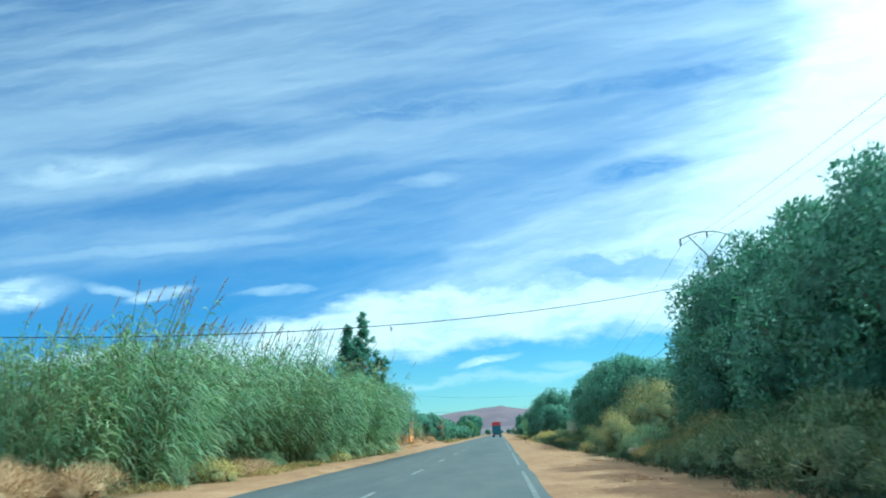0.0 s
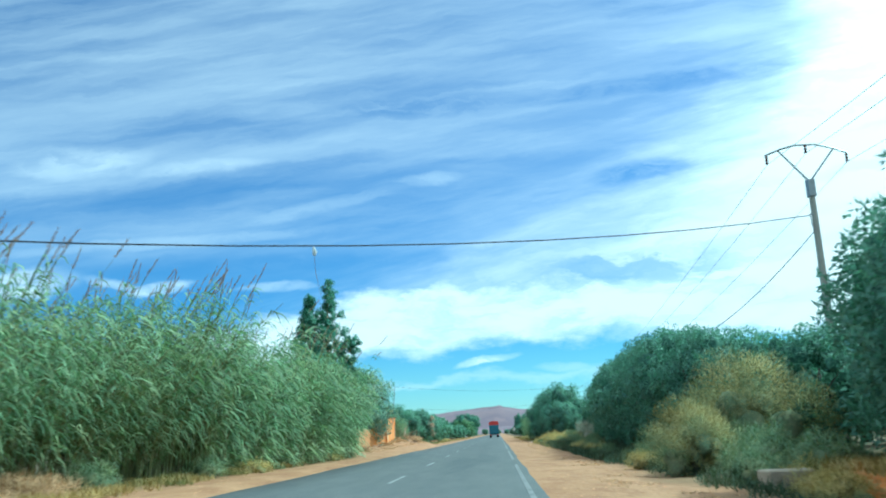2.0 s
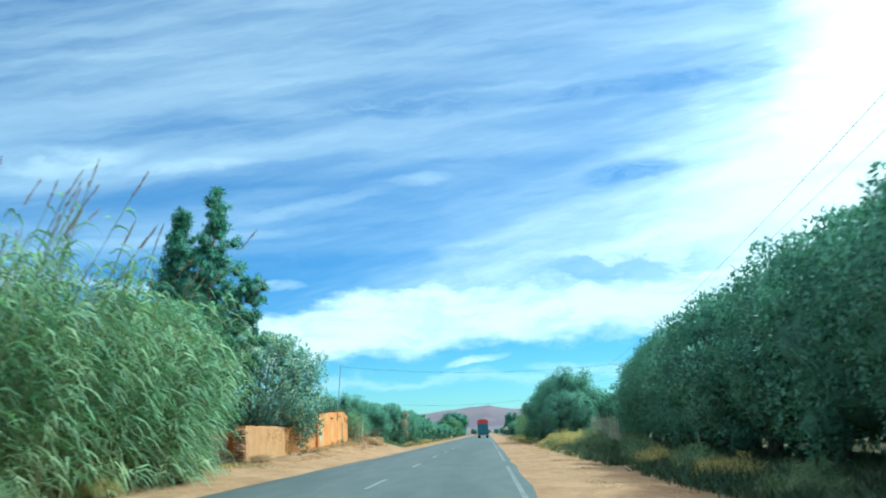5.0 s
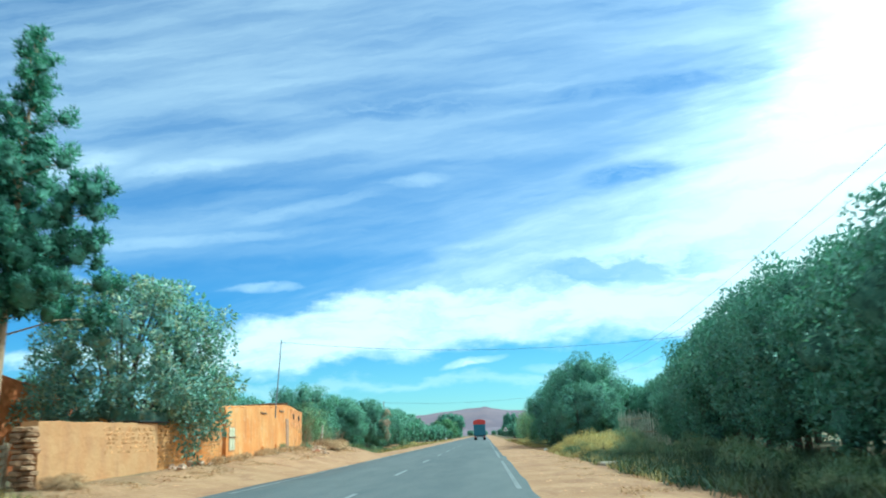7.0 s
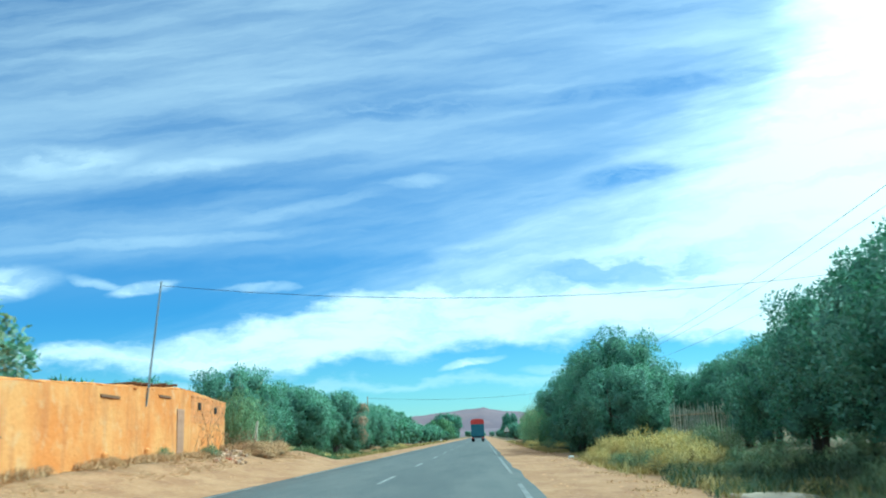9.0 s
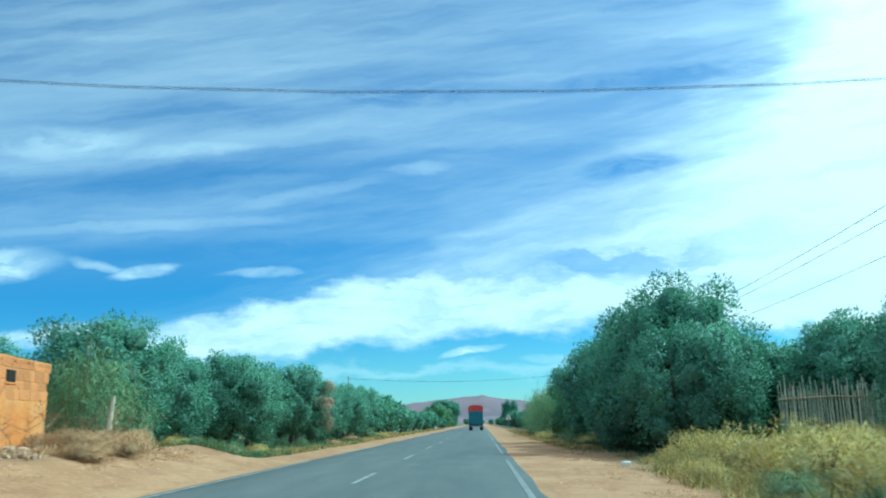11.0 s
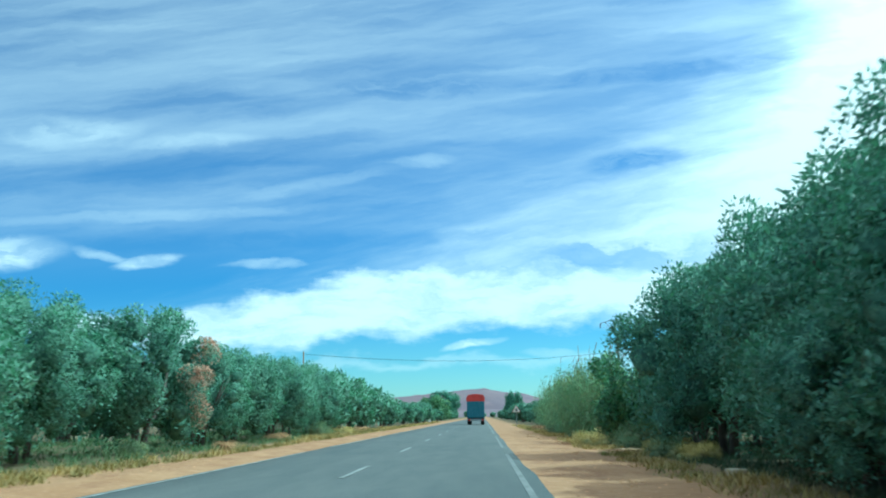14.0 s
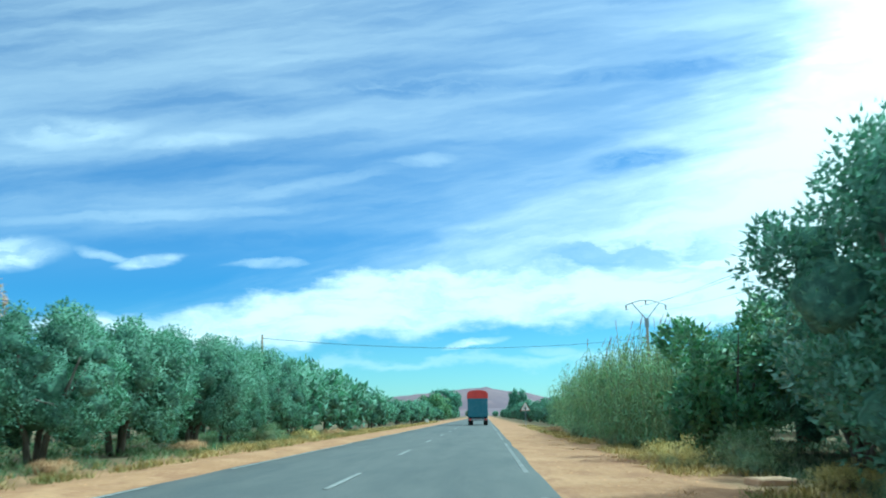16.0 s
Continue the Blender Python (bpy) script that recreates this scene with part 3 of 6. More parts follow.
def build_road():
    ys = [-30 + 4 * i for i in range(110)] + [420, 600, 1000, 2000]
    prof = [(-4.35, -0.13), (-4.2, 0.0), (-2.1, 0.035), (0, 0.05), (2.1, 0.035), (3.86, 0.006), (4.12, -0.13)]
    rng = np.random.default_rng(3)
    vs, fs = [], []
    for j, y in enumerate(ys):
        for k, (x, z) in enumerate(prof):
            wob = rng.normal() * 0.05 if k in (0, 1, 5, 6) else 0
            # the left edge is broader before the house
            vs.append((x + wob + (0.36 * smooth(y, 82, 106) if k < 2 else 0), y, z))
    n = len(prof)
    for j in range(len(ys) - 1):
        for i in range(n - 1):
            fs.append((j * n + i, j * n + i + 1, (j + 1) * n + i + 1, (j + 1) * n + i))
    road = tagged(put("road", arrays_mesh("road", np.array(vs), np.array(fs), M_ASPHALT, False)), "worn grey asphalt two-lane country road", "road", kind="structure")

    def strip(name, x, y0, y1, w, mat, label):
        bm = bmesh.new()
        m = max(1, int((y1 - y0) / 2))
        z = lambda xx: 0.054 - 0.012 * abs(xx) + (0.002 if abs(xx) > 3 else 0.004)
        rows = [(bm.verts.new((x - w / 2, y0 + (y1 - y0) * k / m, z(x - w / 2))), bm.verts.new((x + w / 2, y0 + (y1 - y0) * k / m, z(x + w / 2)))) for k in range(m + 1)]
        for a, b in zip(rows, rows[1:]):
            bm.faces.new((a[0], a[1], b[1], b[0]))
        ext = bmesh.ops.extrude_face_region(bm, geom=bm.faces[:])
        bmesh.ops.translate(bm, vec=(0, 0, 0.004), verts=[g for g in ext["geom"] if isinstance(g, bmesh.types.BMVert)])
        part(name, bm, mat, road, label)

    for k in range(-4, 26):
        e = 45.6 + 12.45 * k
        strip("centre_dash", 0.02, e - 4.0, e, 0.11, M_LINE, "worn white centre dash")
    for k in range(-5, 9):
        strip("edge_line", 3.61, 127.4 + 24.9 * k - 19.4, 127.4 + 24.9 * k, 0.12, M_LINE_FAINT, "worn white edge line")
        if k >= -2:
            strip("edge_line", -3.63, 155 + 24.9 * k - 19.4, 155 + 24.9 * k, 0.12, M_LINE if k > -2 else M_LINE_FAINT, "faded white edge line")


def build_hills():
    rng = np.random.default_rng(9)

    def ridge(name, y, table, depth, label):
        xs = np.linspace(table[0][0], table[-1][0], 90)
        vs, fs = [], []
        rows = 14
        for j in range(rows):
            s = j / (rows - 1)
            for x in xs:
                h = lerp_table(x, table)
                z = h * math.sin(s * math.pi / 2) ** 0.9
                z += 0.10 * h * noise.noise((x * 0.008, s * 3, 2.0)) * (0.3 + s) + 0.04 * h * noise.noise((x * 0.03, s * 9, 7.0))
                vs.append((x, y + depth * s, z - 3))
        n = len(xs)
        for j in range(rows - 1):
            for i in range(n - 1):
                fs.append((j * n + i, j * n + i + 1, (j + 1) * n + i + 1, (j + 1) * n + i))
        tagged(put(name, arrays_mesh(name, np.array(vs), np.array(fs), M_HILL, True)), label, "hill", kind="structure")

    ridge("backdrop_hill", 2500, [(-900, 20), (-420, 40), (-290, 66), (-239, 71), (-180, 80), (-140, 84), (-103, 86), (-50, 90), (-6, 92), (12, 95), (30, 90), (89, 78), (140, 72), (200, 60), (300, 40), (900, 18)], 500, "distant bare purple-brown hill ridge")
    ridge("backdrop_foothill", 1500, [(-700, 4), (-100, 10), (0, 16), (60, 17), (120, 11), (700, 4)], 300, "low ochre foothill on the horizon")


build_ground()
build_road()
build_hills()


# ---- plants ----
def blob_leaves(rng, blobs, count, length, width, up=0.25, inner=0.35, heart=None, swell=0.65, shape=0):
    """Foliage on and within round clumps (x, y, z, radius): blades point outward and a little up. heart: the crown's middle."""
    area = sum(b[3] ** 2 for b in blobs)
    groups, centres = [], []
    for bx, by, bz, r in blobs:
        n = max(8, int(count * r * r / area))
        d = unit(rng.normal(size=(n, 3)) + np.array([0, 0, 0.25]))
        rad = r * (1 - inner * rng.random(n)) * (0.92 + 0.13 * rng.random(n))
        c = np.array([bx, by, bz])
        # each clump bulges unevenly
        swellings = sum(np.sin(2.6 * d @ rng.normal(size=3) + 6.28 * rng.random()) for _ in range(3))
        p = c + d * (rad * (1 + 0.075 * swellings))[:, None]
        way = d * 0.8 + rng.normal(size=(n, 3)) * 0.55 + np.array([0, 0, up])
        groups.append(leaves(rng, p, way, length * (0.6 + 0.8 * rng.random(n)), width * (0.7 + 0.6 * rng.random(n)), segments=shape))
        m = c if heart is None else c * swell + np.array(heart) * (1 - swell)
        centres.append(np.tile(m, (n, 1)))
    v, f = join(groups)
    return v, f, soft_normals(rng, v, np.concatenate(centres), 3 + shape, 0.42)


def core_template(level):
    bm = bmesh.new()
    bmesh.ops.create_icosphere(bm, subdivisions=level, radius=1.0)
    bm.verts.ensure_lookup_table()
    v = np.array([q.co[:] for q in bm.verts])
    f = np.array([[q.index for q in t.verts] for t in bm.faces])
    bm.free()
    return v, f


CORE_FINE, CORE_ROUGH = core_template(3), core_template(2)


def blob_cores(rng, blobs, shrink, heart, fine=0, swell=0.7):
    """The dense twiggy inside of each clump, uneven, so that little light comes through."""
    vs, fs, ns, n = [], [], [], 0
    for k, (x, y, z, r) in enumerate(blobs):
        v, f = CORE_FINE if k < fine else CORE_ROUGH
        c = np.array([x, y, z])
        p = c + v * (r * shrink * (0.82 + 0.36 * rng.random(len(v))))[:, None]
        m = c * swell + np.array(heart) * (1 - swell)
        vs.append(p)
        fs.append(f + n)
        ns.append(unit(unit(p - m) + 0.3 * rng.normal(size=p.shape)))
        n += len(v)
    return np.concatenate(vs), np.concatenate(fs), np.concatenate(ns)


def olive_tree(seed, height, spread, count=22500, leaf=0.13, low=0.0, label="", rust=0, name="olive_tree", group="olive trees along the road", mat=None, lean=0.0):
    """An olive: a short forked trunk, limbs, a broad crown of billowing clumps of narrow leaves."""
    rng = np.random.default_rng(seed)
    tree = thing(name, 0, 0, 0, label=label or "grey-green olive tree with a dense rounded crown", category="tree", group=group)
    bm = bmesh.new()
    fork = height * 0.17
    for k in range(3):
        a = 2.1 * k + rng.random()
        base = Vector((0.16 * math.cos(a), 0.16 * math.sin(a), -0.8))
        m1 = Vector((0.34 * math.cos(a) + 0.1 * rng.normal(), 0.34 * math.sin(a) + 0.1 * rng.normal(), fork))
        m2 = Vector((spread * 0.34 * math.cos(a), spread * 0.34 * math.sin(a), height * 0.36))
        m3 = Vector((spread * 0.5 * math.cos(a + 0.3), spread * 0.5 * math.sin(a + 0.3), height * 0.66))
        tube(bm, [base, m1, m2, m3], [0.17, 0.13, 0.09, 0.04], 7)
        for j in range(3):
            b = a + (j - 1) * 1.1
            tube(bm, [m2, m2.lerp(Vector((spread * 0.75 * math.cos(b), spread * 0.75 * math.sin(b), height * (0.42 + 0.16 * j))), 0.9)], [0.07, 0.02], 5)
    part("trunk", bm, M_BARK, tree, "gnarled forked trunk", flat=False)
    heart = (0, 0, height * (0.46 + 0.4 * low))
    mid, half = height * (0.5 + 0.5 * low), height * (0.5 - 0.5 * low)
    blobs, lumps = [], []
    big = 30 if count > 5000 else 18
    for k in range(big):
        # main billows, spread evenly over a broad uneven crown that is fullest below its middle
        s = -0.9 + 1.88 * (k + 0.5) / big
        a = k * 2.39996 + rng.random() * 0.7
        w = max(math.sqrt(max(0.05, 1 - abs(s) ** 2.4)), 0.86 if s < 0 else 0.0) * (0.84 + 0.24 * rng.random())
        br = spread * (0.20 + 0.19 * rng.random()) * (1 if big == 30 else 1.25)
        c = np.array([(spread - br * 0.7) * w * math.cos(a), (spread - br * 0.7) * w * math.sin(a), mid + (half - br * 0.75) * s * (0.92 + 0.14 * rng.random())])
        lumps.append((*c, br))
        for q in range(6):
            d = unit(np.array([[math.cos(a) * w + 0.75 * rng.normal(), math.sin(a) * w + 0.75 * rng.normal(), 0.55 + 0.6 * rng.normal()]]))[0]
            sr = br * (0.28 + 0.34 * rng.random())
            blobs.append((*(c + d * br * (0.66 + 0.22 * rng.random())), sr))
    blobs = [(x, y, max(z, r * 0.8 + height * low), r) for x, y, z, r in lumps + blobs]
    # cores inside the billows, coloured with the shade between the leaves
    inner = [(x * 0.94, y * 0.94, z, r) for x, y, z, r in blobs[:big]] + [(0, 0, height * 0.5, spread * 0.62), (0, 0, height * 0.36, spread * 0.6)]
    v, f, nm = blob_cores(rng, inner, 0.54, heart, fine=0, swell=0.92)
    put("inner_foliage", arrays_mesh("inner_foliage", v, f, mat or M_OLIVE_SHADE, normals=nm), tree, "dense twiggy inner foliage, colour darkened for shade")
    v, f, nm = blob_leaves(rng, blobs, count, leaf, leaf * 0.62, inner=0.40, heart=heart, swell=0.76)
    # upright silvery sprigs over the crown
    groups, cs, sprigs = [(v, f)], [], int(count / 520)
    for q in range(sprigs):
        bx, by, bz, br = blobs[int(rng.integers(0, len(blobs) - 1))]
        d = unit(np.array([[0.5 * rng.normal() + bx / spread, 0.5 * rng.normal() + by / spread, 0.9]]))[0]
        at = np.array([bx, by, bz]) + d * (br * 0.98 + np.linspace(-0.10, 0.08 + 0.12 * rng.random(), 11))[:, None]
        groups.append(leaves(rng, at, d * 1.2 + 0.5 * rng.normal(size=(11, 3)), leaf * 0.85, leaf * 0.3, segments=0))
        cs.append(np.tile(np.array([bx, by, bz]) * 0.6 + np.array(heart) * 0.4, (11, 1)))
    v, f = join(groups)
    nm = np.concatenate([nm, soft_normals(rng, v[len(nm):], np.concatenate(cs), 3)])
    put("crown", arrays_mesh("crown", v, f, mat or M_OLIVE, normals=nm), tree)
    if rust:
        bl = sorted(blobs[:-1], key=lambda b: -(1.2 * b[0] - 0.2 * b[1]) / spread + 0.6 * abs(b[2] / height - 0.5))[:rust]
        v, f, nm = blob_leaves(rng, [(x * 1.08, y * 1.08, z, r * 1.05) for x, y, z, r in bl], count * 0.14, leaf * 0.75, leaf * 0.32, inner=0.15, heart=heart)
        put("withered_branch", arrays_mesh("withered_branch", v, f, M_OLIVE_RUST, normals=nm), tree, "rust-brown withered foliage")
    return tree


def reed_clump(seed, height, radius, canes, plumes, label, bare=0.06, lean_out=0.22):
    """A clump of giant reed: canes that lean outward, long arching leaves, slender plumes on the tallest tops. bare: how far up the canes stay bare."""
    rng = np.random.default_rng(seed)
    clump = thing("giant_reed_clump", 0, 0, 0, label=label, category="reed", group="giant reeds beside the road")
    cv, lv, pv, centres = [], [], [], []
    for k in range(canes):
        tall = rng.random() < plumes
        a, r = rng.random() * 6.28, radius * math.sqrt(rng.random()) * (0.6 if tall else 1.0)
        base = np.array([r * math.cos(a), r * math.sin(a), -0.1])
        h = height * (0.95 + 0.12 * rng.random()) if tall else height * (0.55 + 0.45 * rng.random() ** 0.7) * (1 - 0.24 * (r / radius) ** 2)
        lean = np.array([math.cos(a) + 0.30, math.sin(a), 0]) * (0.02 + lean_out * (r / radius) ** 1.5) * (0.3 if tall else 1) + rng.normal(size=3) * 0.06 + np.array([0.05, 0.0, 0])
        if tall:
            lean = lean + np.array([0.12 + 0.1 * rng.random(), 0.02, 0])
        lean[2] = 0
        s = np.linspace(0, 1, 5)
        line = base + np.outer(s, [0, 0, h]) + np.outer(s ** 2, lean * h)
        w = 0.015 if tall else 0.010
        side = np.array([-math.sin(a), math.cos(a), 0.0])
        ring = np.stack([line - side * w, line + side * w], 1).reshape(-1, 3)
        cv.append((ring, np.array([(2 * i, 2 * i + 1, 2 * i + 3, 2 * i + 2) for i in range(4)])))
        n = int(14 * (0.8 + 0.5 * rng.random()))
        t = bare + (1 - bare) * rng.random(n) ** 0.75
        at = base + np.outer(t, [0, 0, h]) + np.outer(t ** 2, lean * h)
        b = a + rng.normal(size=n) * 1.0
        way = np.stack([np.cos(b) + 0.45, np.sin(b), 0.85 + 0.8 * rng.random(n) * t], 1)
        size = (0.6 + 0.65 * rng.random(n)) * (0.75 if tall else 1)
        lv.append(leaves(rng, at, way, size, 0.066, droop=1.0, segments=3))
        centres.append(at * np.array([0.4, 0.4, 1]) - np.array([0, 0, 0.6]))
        if tall:
            top = line[-1]
            d = unit(np.array([[2 * lean[0] + 0.1 * rng.normal(), 2 * lean[1] + 0.1 * rng.normal(), 1.0]]))[0]
            m = 44
            q = rng.random(m)
            at = top + d * (q * 0.62)[:, None] + rng.normal(size=(m, 3)) * 0.010 * (1.2 - q)[:, None]
            pv.append(leaves(rng, at, d + 0.13 * rng.normal(size=(m, 3)), 0.14, 0.022, segments=0))
    tagged(put("cane_mass", arrays_mesh("cane_mass", *join(cv), M_CANE), clump, "thin pale green canes"), kind="stuff")
    v, f = join(lv)
    # blades come out in strips of eight corners
    nm = soft_normals(rng, v, np.concatenate(centres), 8, 0.35)
    tagged(put("foliage", arrays_mesh("foliage", v, f, M_REED, normals=nm), clump, "long arching grey-green blades"), kind="stuff")
    if pv:
        tagged(put("plume_mass", arrays_mesh("plume_mass", *join(pv), M_PLUME), clump, "slender reddish-brown plumes"), kind="stuff")
    return clump


def shrub(seed, height, radius, mat, count, label, length=0.11, width=0.017, core=None, category="shrub"):
    """A feathery dome of fine twigs, in soft billows."""
    rng = np.random.default_rng(seed)
    bush = thing("shrub", 0, 0, 0, label=label, category=category, group="roadside shrubs")
    blobs = []
    for k in range(20):
        a = k * 2.4 + rng.random()
        q = radius * math.sqrt(rng.random()) * 0.8
        br = radius * (0.28 + 0.14 * rng.random())
        z = height * (1 - 0.6 * (q / radius) ** 2) * (0.45 + 0.55 * rng.random()) - br * 0.6
        blobs.append((q * math.cos(a), q * math.sin(a), max(z, br * 0.5), br))
    # inner clumps take the darkened core colour in place of twig shadow
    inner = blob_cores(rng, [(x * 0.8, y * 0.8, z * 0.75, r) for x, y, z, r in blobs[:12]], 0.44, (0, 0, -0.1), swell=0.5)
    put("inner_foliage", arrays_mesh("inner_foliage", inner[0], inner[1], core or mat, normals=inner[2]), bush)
    n_all = count
    area = sum(b[3] ** 2 for b in blobs)
    groups, centres = [], []
    for bx, by, bz, r in blobs:
        n = int(n_all * r * r / area)
        d = unit(rng.normal(size=(n, 3)) + np.array([0, 0, 0.5]))
        p = np.array([bx, by, bz]) + d * (r * (0.5 + 0.57 * rng.random(n)))[:, None] * np.array([1, 1, 1.1])
        p[:, 2] = np.maximum(p[:, 2], 0.0)
        way = d * 0.9 + np.array([0, 0, 0.35]) + rng.normal(size=(n, 3)) * 0.5
        groups.append(leaves(rng, p, way, length * (0.5 + 1.1 * rng.random(n)), width * (0.6 + 0.8 * rng.random(n)), segments=0))
        centres.append(np.tile(np.array([bx, by, bz]) * 0.6 - np.array([0, 0, 0.1]), (n, 1)))
    v, f = join(groups)
    tagged(put("foliage", arrays_mesh("foliage", v, f, mat, normals=soft_normals(rng, v, np.concatenate(centres), 3, 0.3)), bush), kind="stuff")
    bm = bmesh.new()
    for k in range(9):
        b = rng.random() * 6.28
        q = radius * 0.75 * rng.random()
        tube(bm, [(0.06 * math.cos(b), 0.06 * math.sin(b), -0.05), (q * 0.4 * math.cos(b), q * 0.4 * math.sin(b), height * 0.35), (q * math.cos(b), q * math.sin(b), height * 0.7)], [0.018, 0.012, 0.005], 4)
    part("woody_base", bm, M_BARK, bush)
    return bush


def meadow(name, mat, count, height, x0, x1, y0, y1, label, seed, patch=0.0, spread=0.5):
    """Low growth over a stretch of ground: tufts of blades, thicker in patches."""
    rng = np.random.default_rng(seed)
    xs, ys, hs = [], [], []
    tries = 0
    while len(xs) < count // 12 and tries < count:
        tries += 1
        x, y = x0 + (x1 - x0) * rng.random(), y0 + (y1 - y0) * rng.random()
        k = 0.5 + 0.9 * noise.noise((x * 0.5, y * 0.35, seed))
        edge = min(1.0, min(x - x0, x1 - x) / 0.5 + 0.15)
        if k < patch or rng.random() > edge:
            continue
        xs.append(x)
        ys.append(y)
        hs.append(0.45 + 0.8 * k)
    n = len(xs)
    base = np.array([(x, y, ground_z(x, y)) for x, y in zip(xs, ys)])
    at = np.repeat(base, 12, axis=0) + rng.normal(size=(12 * n, 3)) * np.array([0.10, 0.10, 0.0])
    h = np.repeat(np.array(hs), 12) * height
    way = np.array([0, 0, 1.0]) + rng.normal(size=(12 * n, 3)) * spread * np.array([1, 1, 0.3])
    at[:, 2] += h * 0.35 * rng.random(12 * n)
    v, f = leaves(rng, at, way, h * (0.5 + 0.7 * rng.random(12 * n)), 0.012 + 0.05 * height, segments=0)
    nm = unit(np.array([0, 0, 1.0]) + 0.45 * np.repeat(rng.normal(size=(12 * n, 3)), 3, axis=0))
    ob = tagged(put(name, arrays_mesh(name, v, f, mat, normals=nm)), label, "grass", kind="stuff")
    return ob


def place(src, x, y, rz=0.0, s=1.0, z=None, sz=None, label=""):
    """A copy of a plant at a place, turned and sized."""
    ob = copy_thing(src, pose(x, y, ground_z(x, y) - 0.02 if z is None else z, 0, 0, rz))
    ob.scale = (s, s, sz if sz is not None else s)
    return tagged(ob, label)


def park(ob, x, y, rz=0.0, s=1.0, sz=None):
    ob.matrix_basis = pose(x, y, ground_z(x, y) - 0.02, 0, 0, rz)
    ob.scale = (s, s, sz if sz is not None else s)
    return ob


# olive grove on the right
OLIVES = [olive_tree(11, 6.6, 3.3), olive_tree(12, 6.2, 3.0), olive_tree(13, 7.2, 3.4, 25000), olive_tree(14, 5.6, 2.9)]
RIGHT_OLIVES = [(2, 13.2, 14, 20, 1.05), (0, 13.0, 19.5, 80, 1.1), (1, 13.1, 25, 150, 1.18), (2, 12.75, 30.8, 200, 1.03), (3, 13.6, 36.2, 300, 1.2), (0, 16.2, 41.5, 30, 1.05), (2, 17.4, 47, 30, 0.95),
                (1, 14.9, 52.5, 250, 0.8), (3, 12.8, 57, 120, 1.02), (0, 12.2, 60.5, 60, 0.93), (1, 12.4, 65, 10, 1.02), (2, 12.6, 70, 310, 0.92), (3, 12.6, 75, 200, 1.1), (0, 13.2, 80, 100, 0.98), (1, 13.6, 85, 20, 1.0),
                (2, 14.2, 91, 20, 0.95), (0, 14.8, 97, 70, 1.06), (3, 15.4, 102, 160, 1.22), (1, 15.8, 107, 260, 1.08), (0, 16.2, 112.5, 340, 0.98), (3, 16.8, 118, 140, 1.0), (2, 17.2, 124, 140, 0.75),
                (0, 11.2, 131.4, 45, 0.80), (2, 11.6, 136, 215, 1.03), (1, 11.5, 140.6, 100, 1.08), (2, 11.9, 146, 30, 1.0), (1, 10.9, 152.8, 30, 1.08), (3, 9.4, 138.9, 60, 0.60), (3, 16.6, 139, 60, 0.9), (1, 17.6, 144.5, 200, 0.8), (1, 17.4, 132.5, 100, 0.82), (0, 14.6, 161, 270, 0.95), (0, 14.6, 167, 180, 0.9), (1, 15.4, 174, 20, 0.95), (3, 15.4, 181, 120, 1.0)]
for k, x, y, rz, s in RIGHT_OLIVES:
    place(OLIVES[k], x, y, rz, s)

FAR = [olive_tree(17, 5.6, 3.0, 1800, 0.45, label="distant grey-green olive tree"), olive_tree(18, 5.0, 2.8, 1800, 0.45, label="distant rounded olive tree")]
# olive row on the left
RUST = olive_tree(15, 5.6, 2.7, rust=15, label="olive tree with a rust-brown withered side")
LEFT_OLIVES = [(0, -10.9, 128.2, 10, 0.80), (1, -12.0, 136.5, 60, 0.84), (3, -11.0, 143.2, 200, 0.97), (2, -11.3, 149.8, 140, 0.75), (1, -10.5, 163.8, 330, 0.78), (3, -10.7, 170, 40, 0.92), (0, -10.3, 176.8, 100, 0.80), (2, -10.7, 183, 260, 0.72),
               (1, -10.6, 189.5, 10, 0.86), (3, -10.8, 197, 150, 0.98), (0, -11, 205, 90, 0.98), (1, -11.2, 214, 30, 1.02), (3, -11.4, 224, 80, 1.02)]
for k, x, y, rz, s in LEFT_OLIVES:
    place(OLIVES[k] if y < 190 else FAR[k % 2], x, y, rz, s)
park(RUST, -9.9, 155.2, 0, 0.95)
for k, (x, y, rz, s) in enumerate([(13.0, 8, 0, 1.2), (19, 12, 50, 1.2), (18.5, 133, 100, 0.75), (-16, 128, 10, 0.85)]):
    park(OLIVES[k], x, y, rz, s)

rngf = np.random.default_rng(5)
for y in range(232, 560, 8):
    for x in (-10.8, 11.8):
        place(FAR[int(rngf.integers(0, 2))], x + rngf.normal() * 0.8 + (y - 232) * 0.004 * (1 if x > 0 else -1), y + rngf.normal(), rngf.random() * 360, 0.5 + 0.28 * rngf.random())
for y in range(20, 230, 8):
    place(FAR[int(rngf.integers(0, 2))], 22.5 + rngf.normal(), y, rngf.random() * 360, 0.95)
# a denser second row behind the first, added to block light under the crowns
for y0, y1, x in ((56, 92, 17.2), (148, 166, 17.0), (10, 40, 18.0)):
    for y in range(y0, y1, 5):
        place(FAR[int(rngf.integers(0, 2))], x + 0.6 * rngf.normal(), y, rngf.random() * 360, 0.92)
for y in range(130, 240, 10):
    place(FAR[int(rngf.integers(0, 2))], -22 + 1.5 * rngf.normal(), y, rngf.random() * 360, 1.0)
park(FAR[0], 28, 8, 0, 1.2)
park(FAR[1], -28, 122, 0, 1.1)
EUC = olive_tree(19, 13, 7.5, 6000, 0.6, label="dark dense eucalyptus clump far down the road", name="eucalyptus_tree", group="far trees", mat=M_CYPRESS)
park(EUC, -15, 520, 0, 1.0)
place(EUC, -21, 530, 120, 0.75)
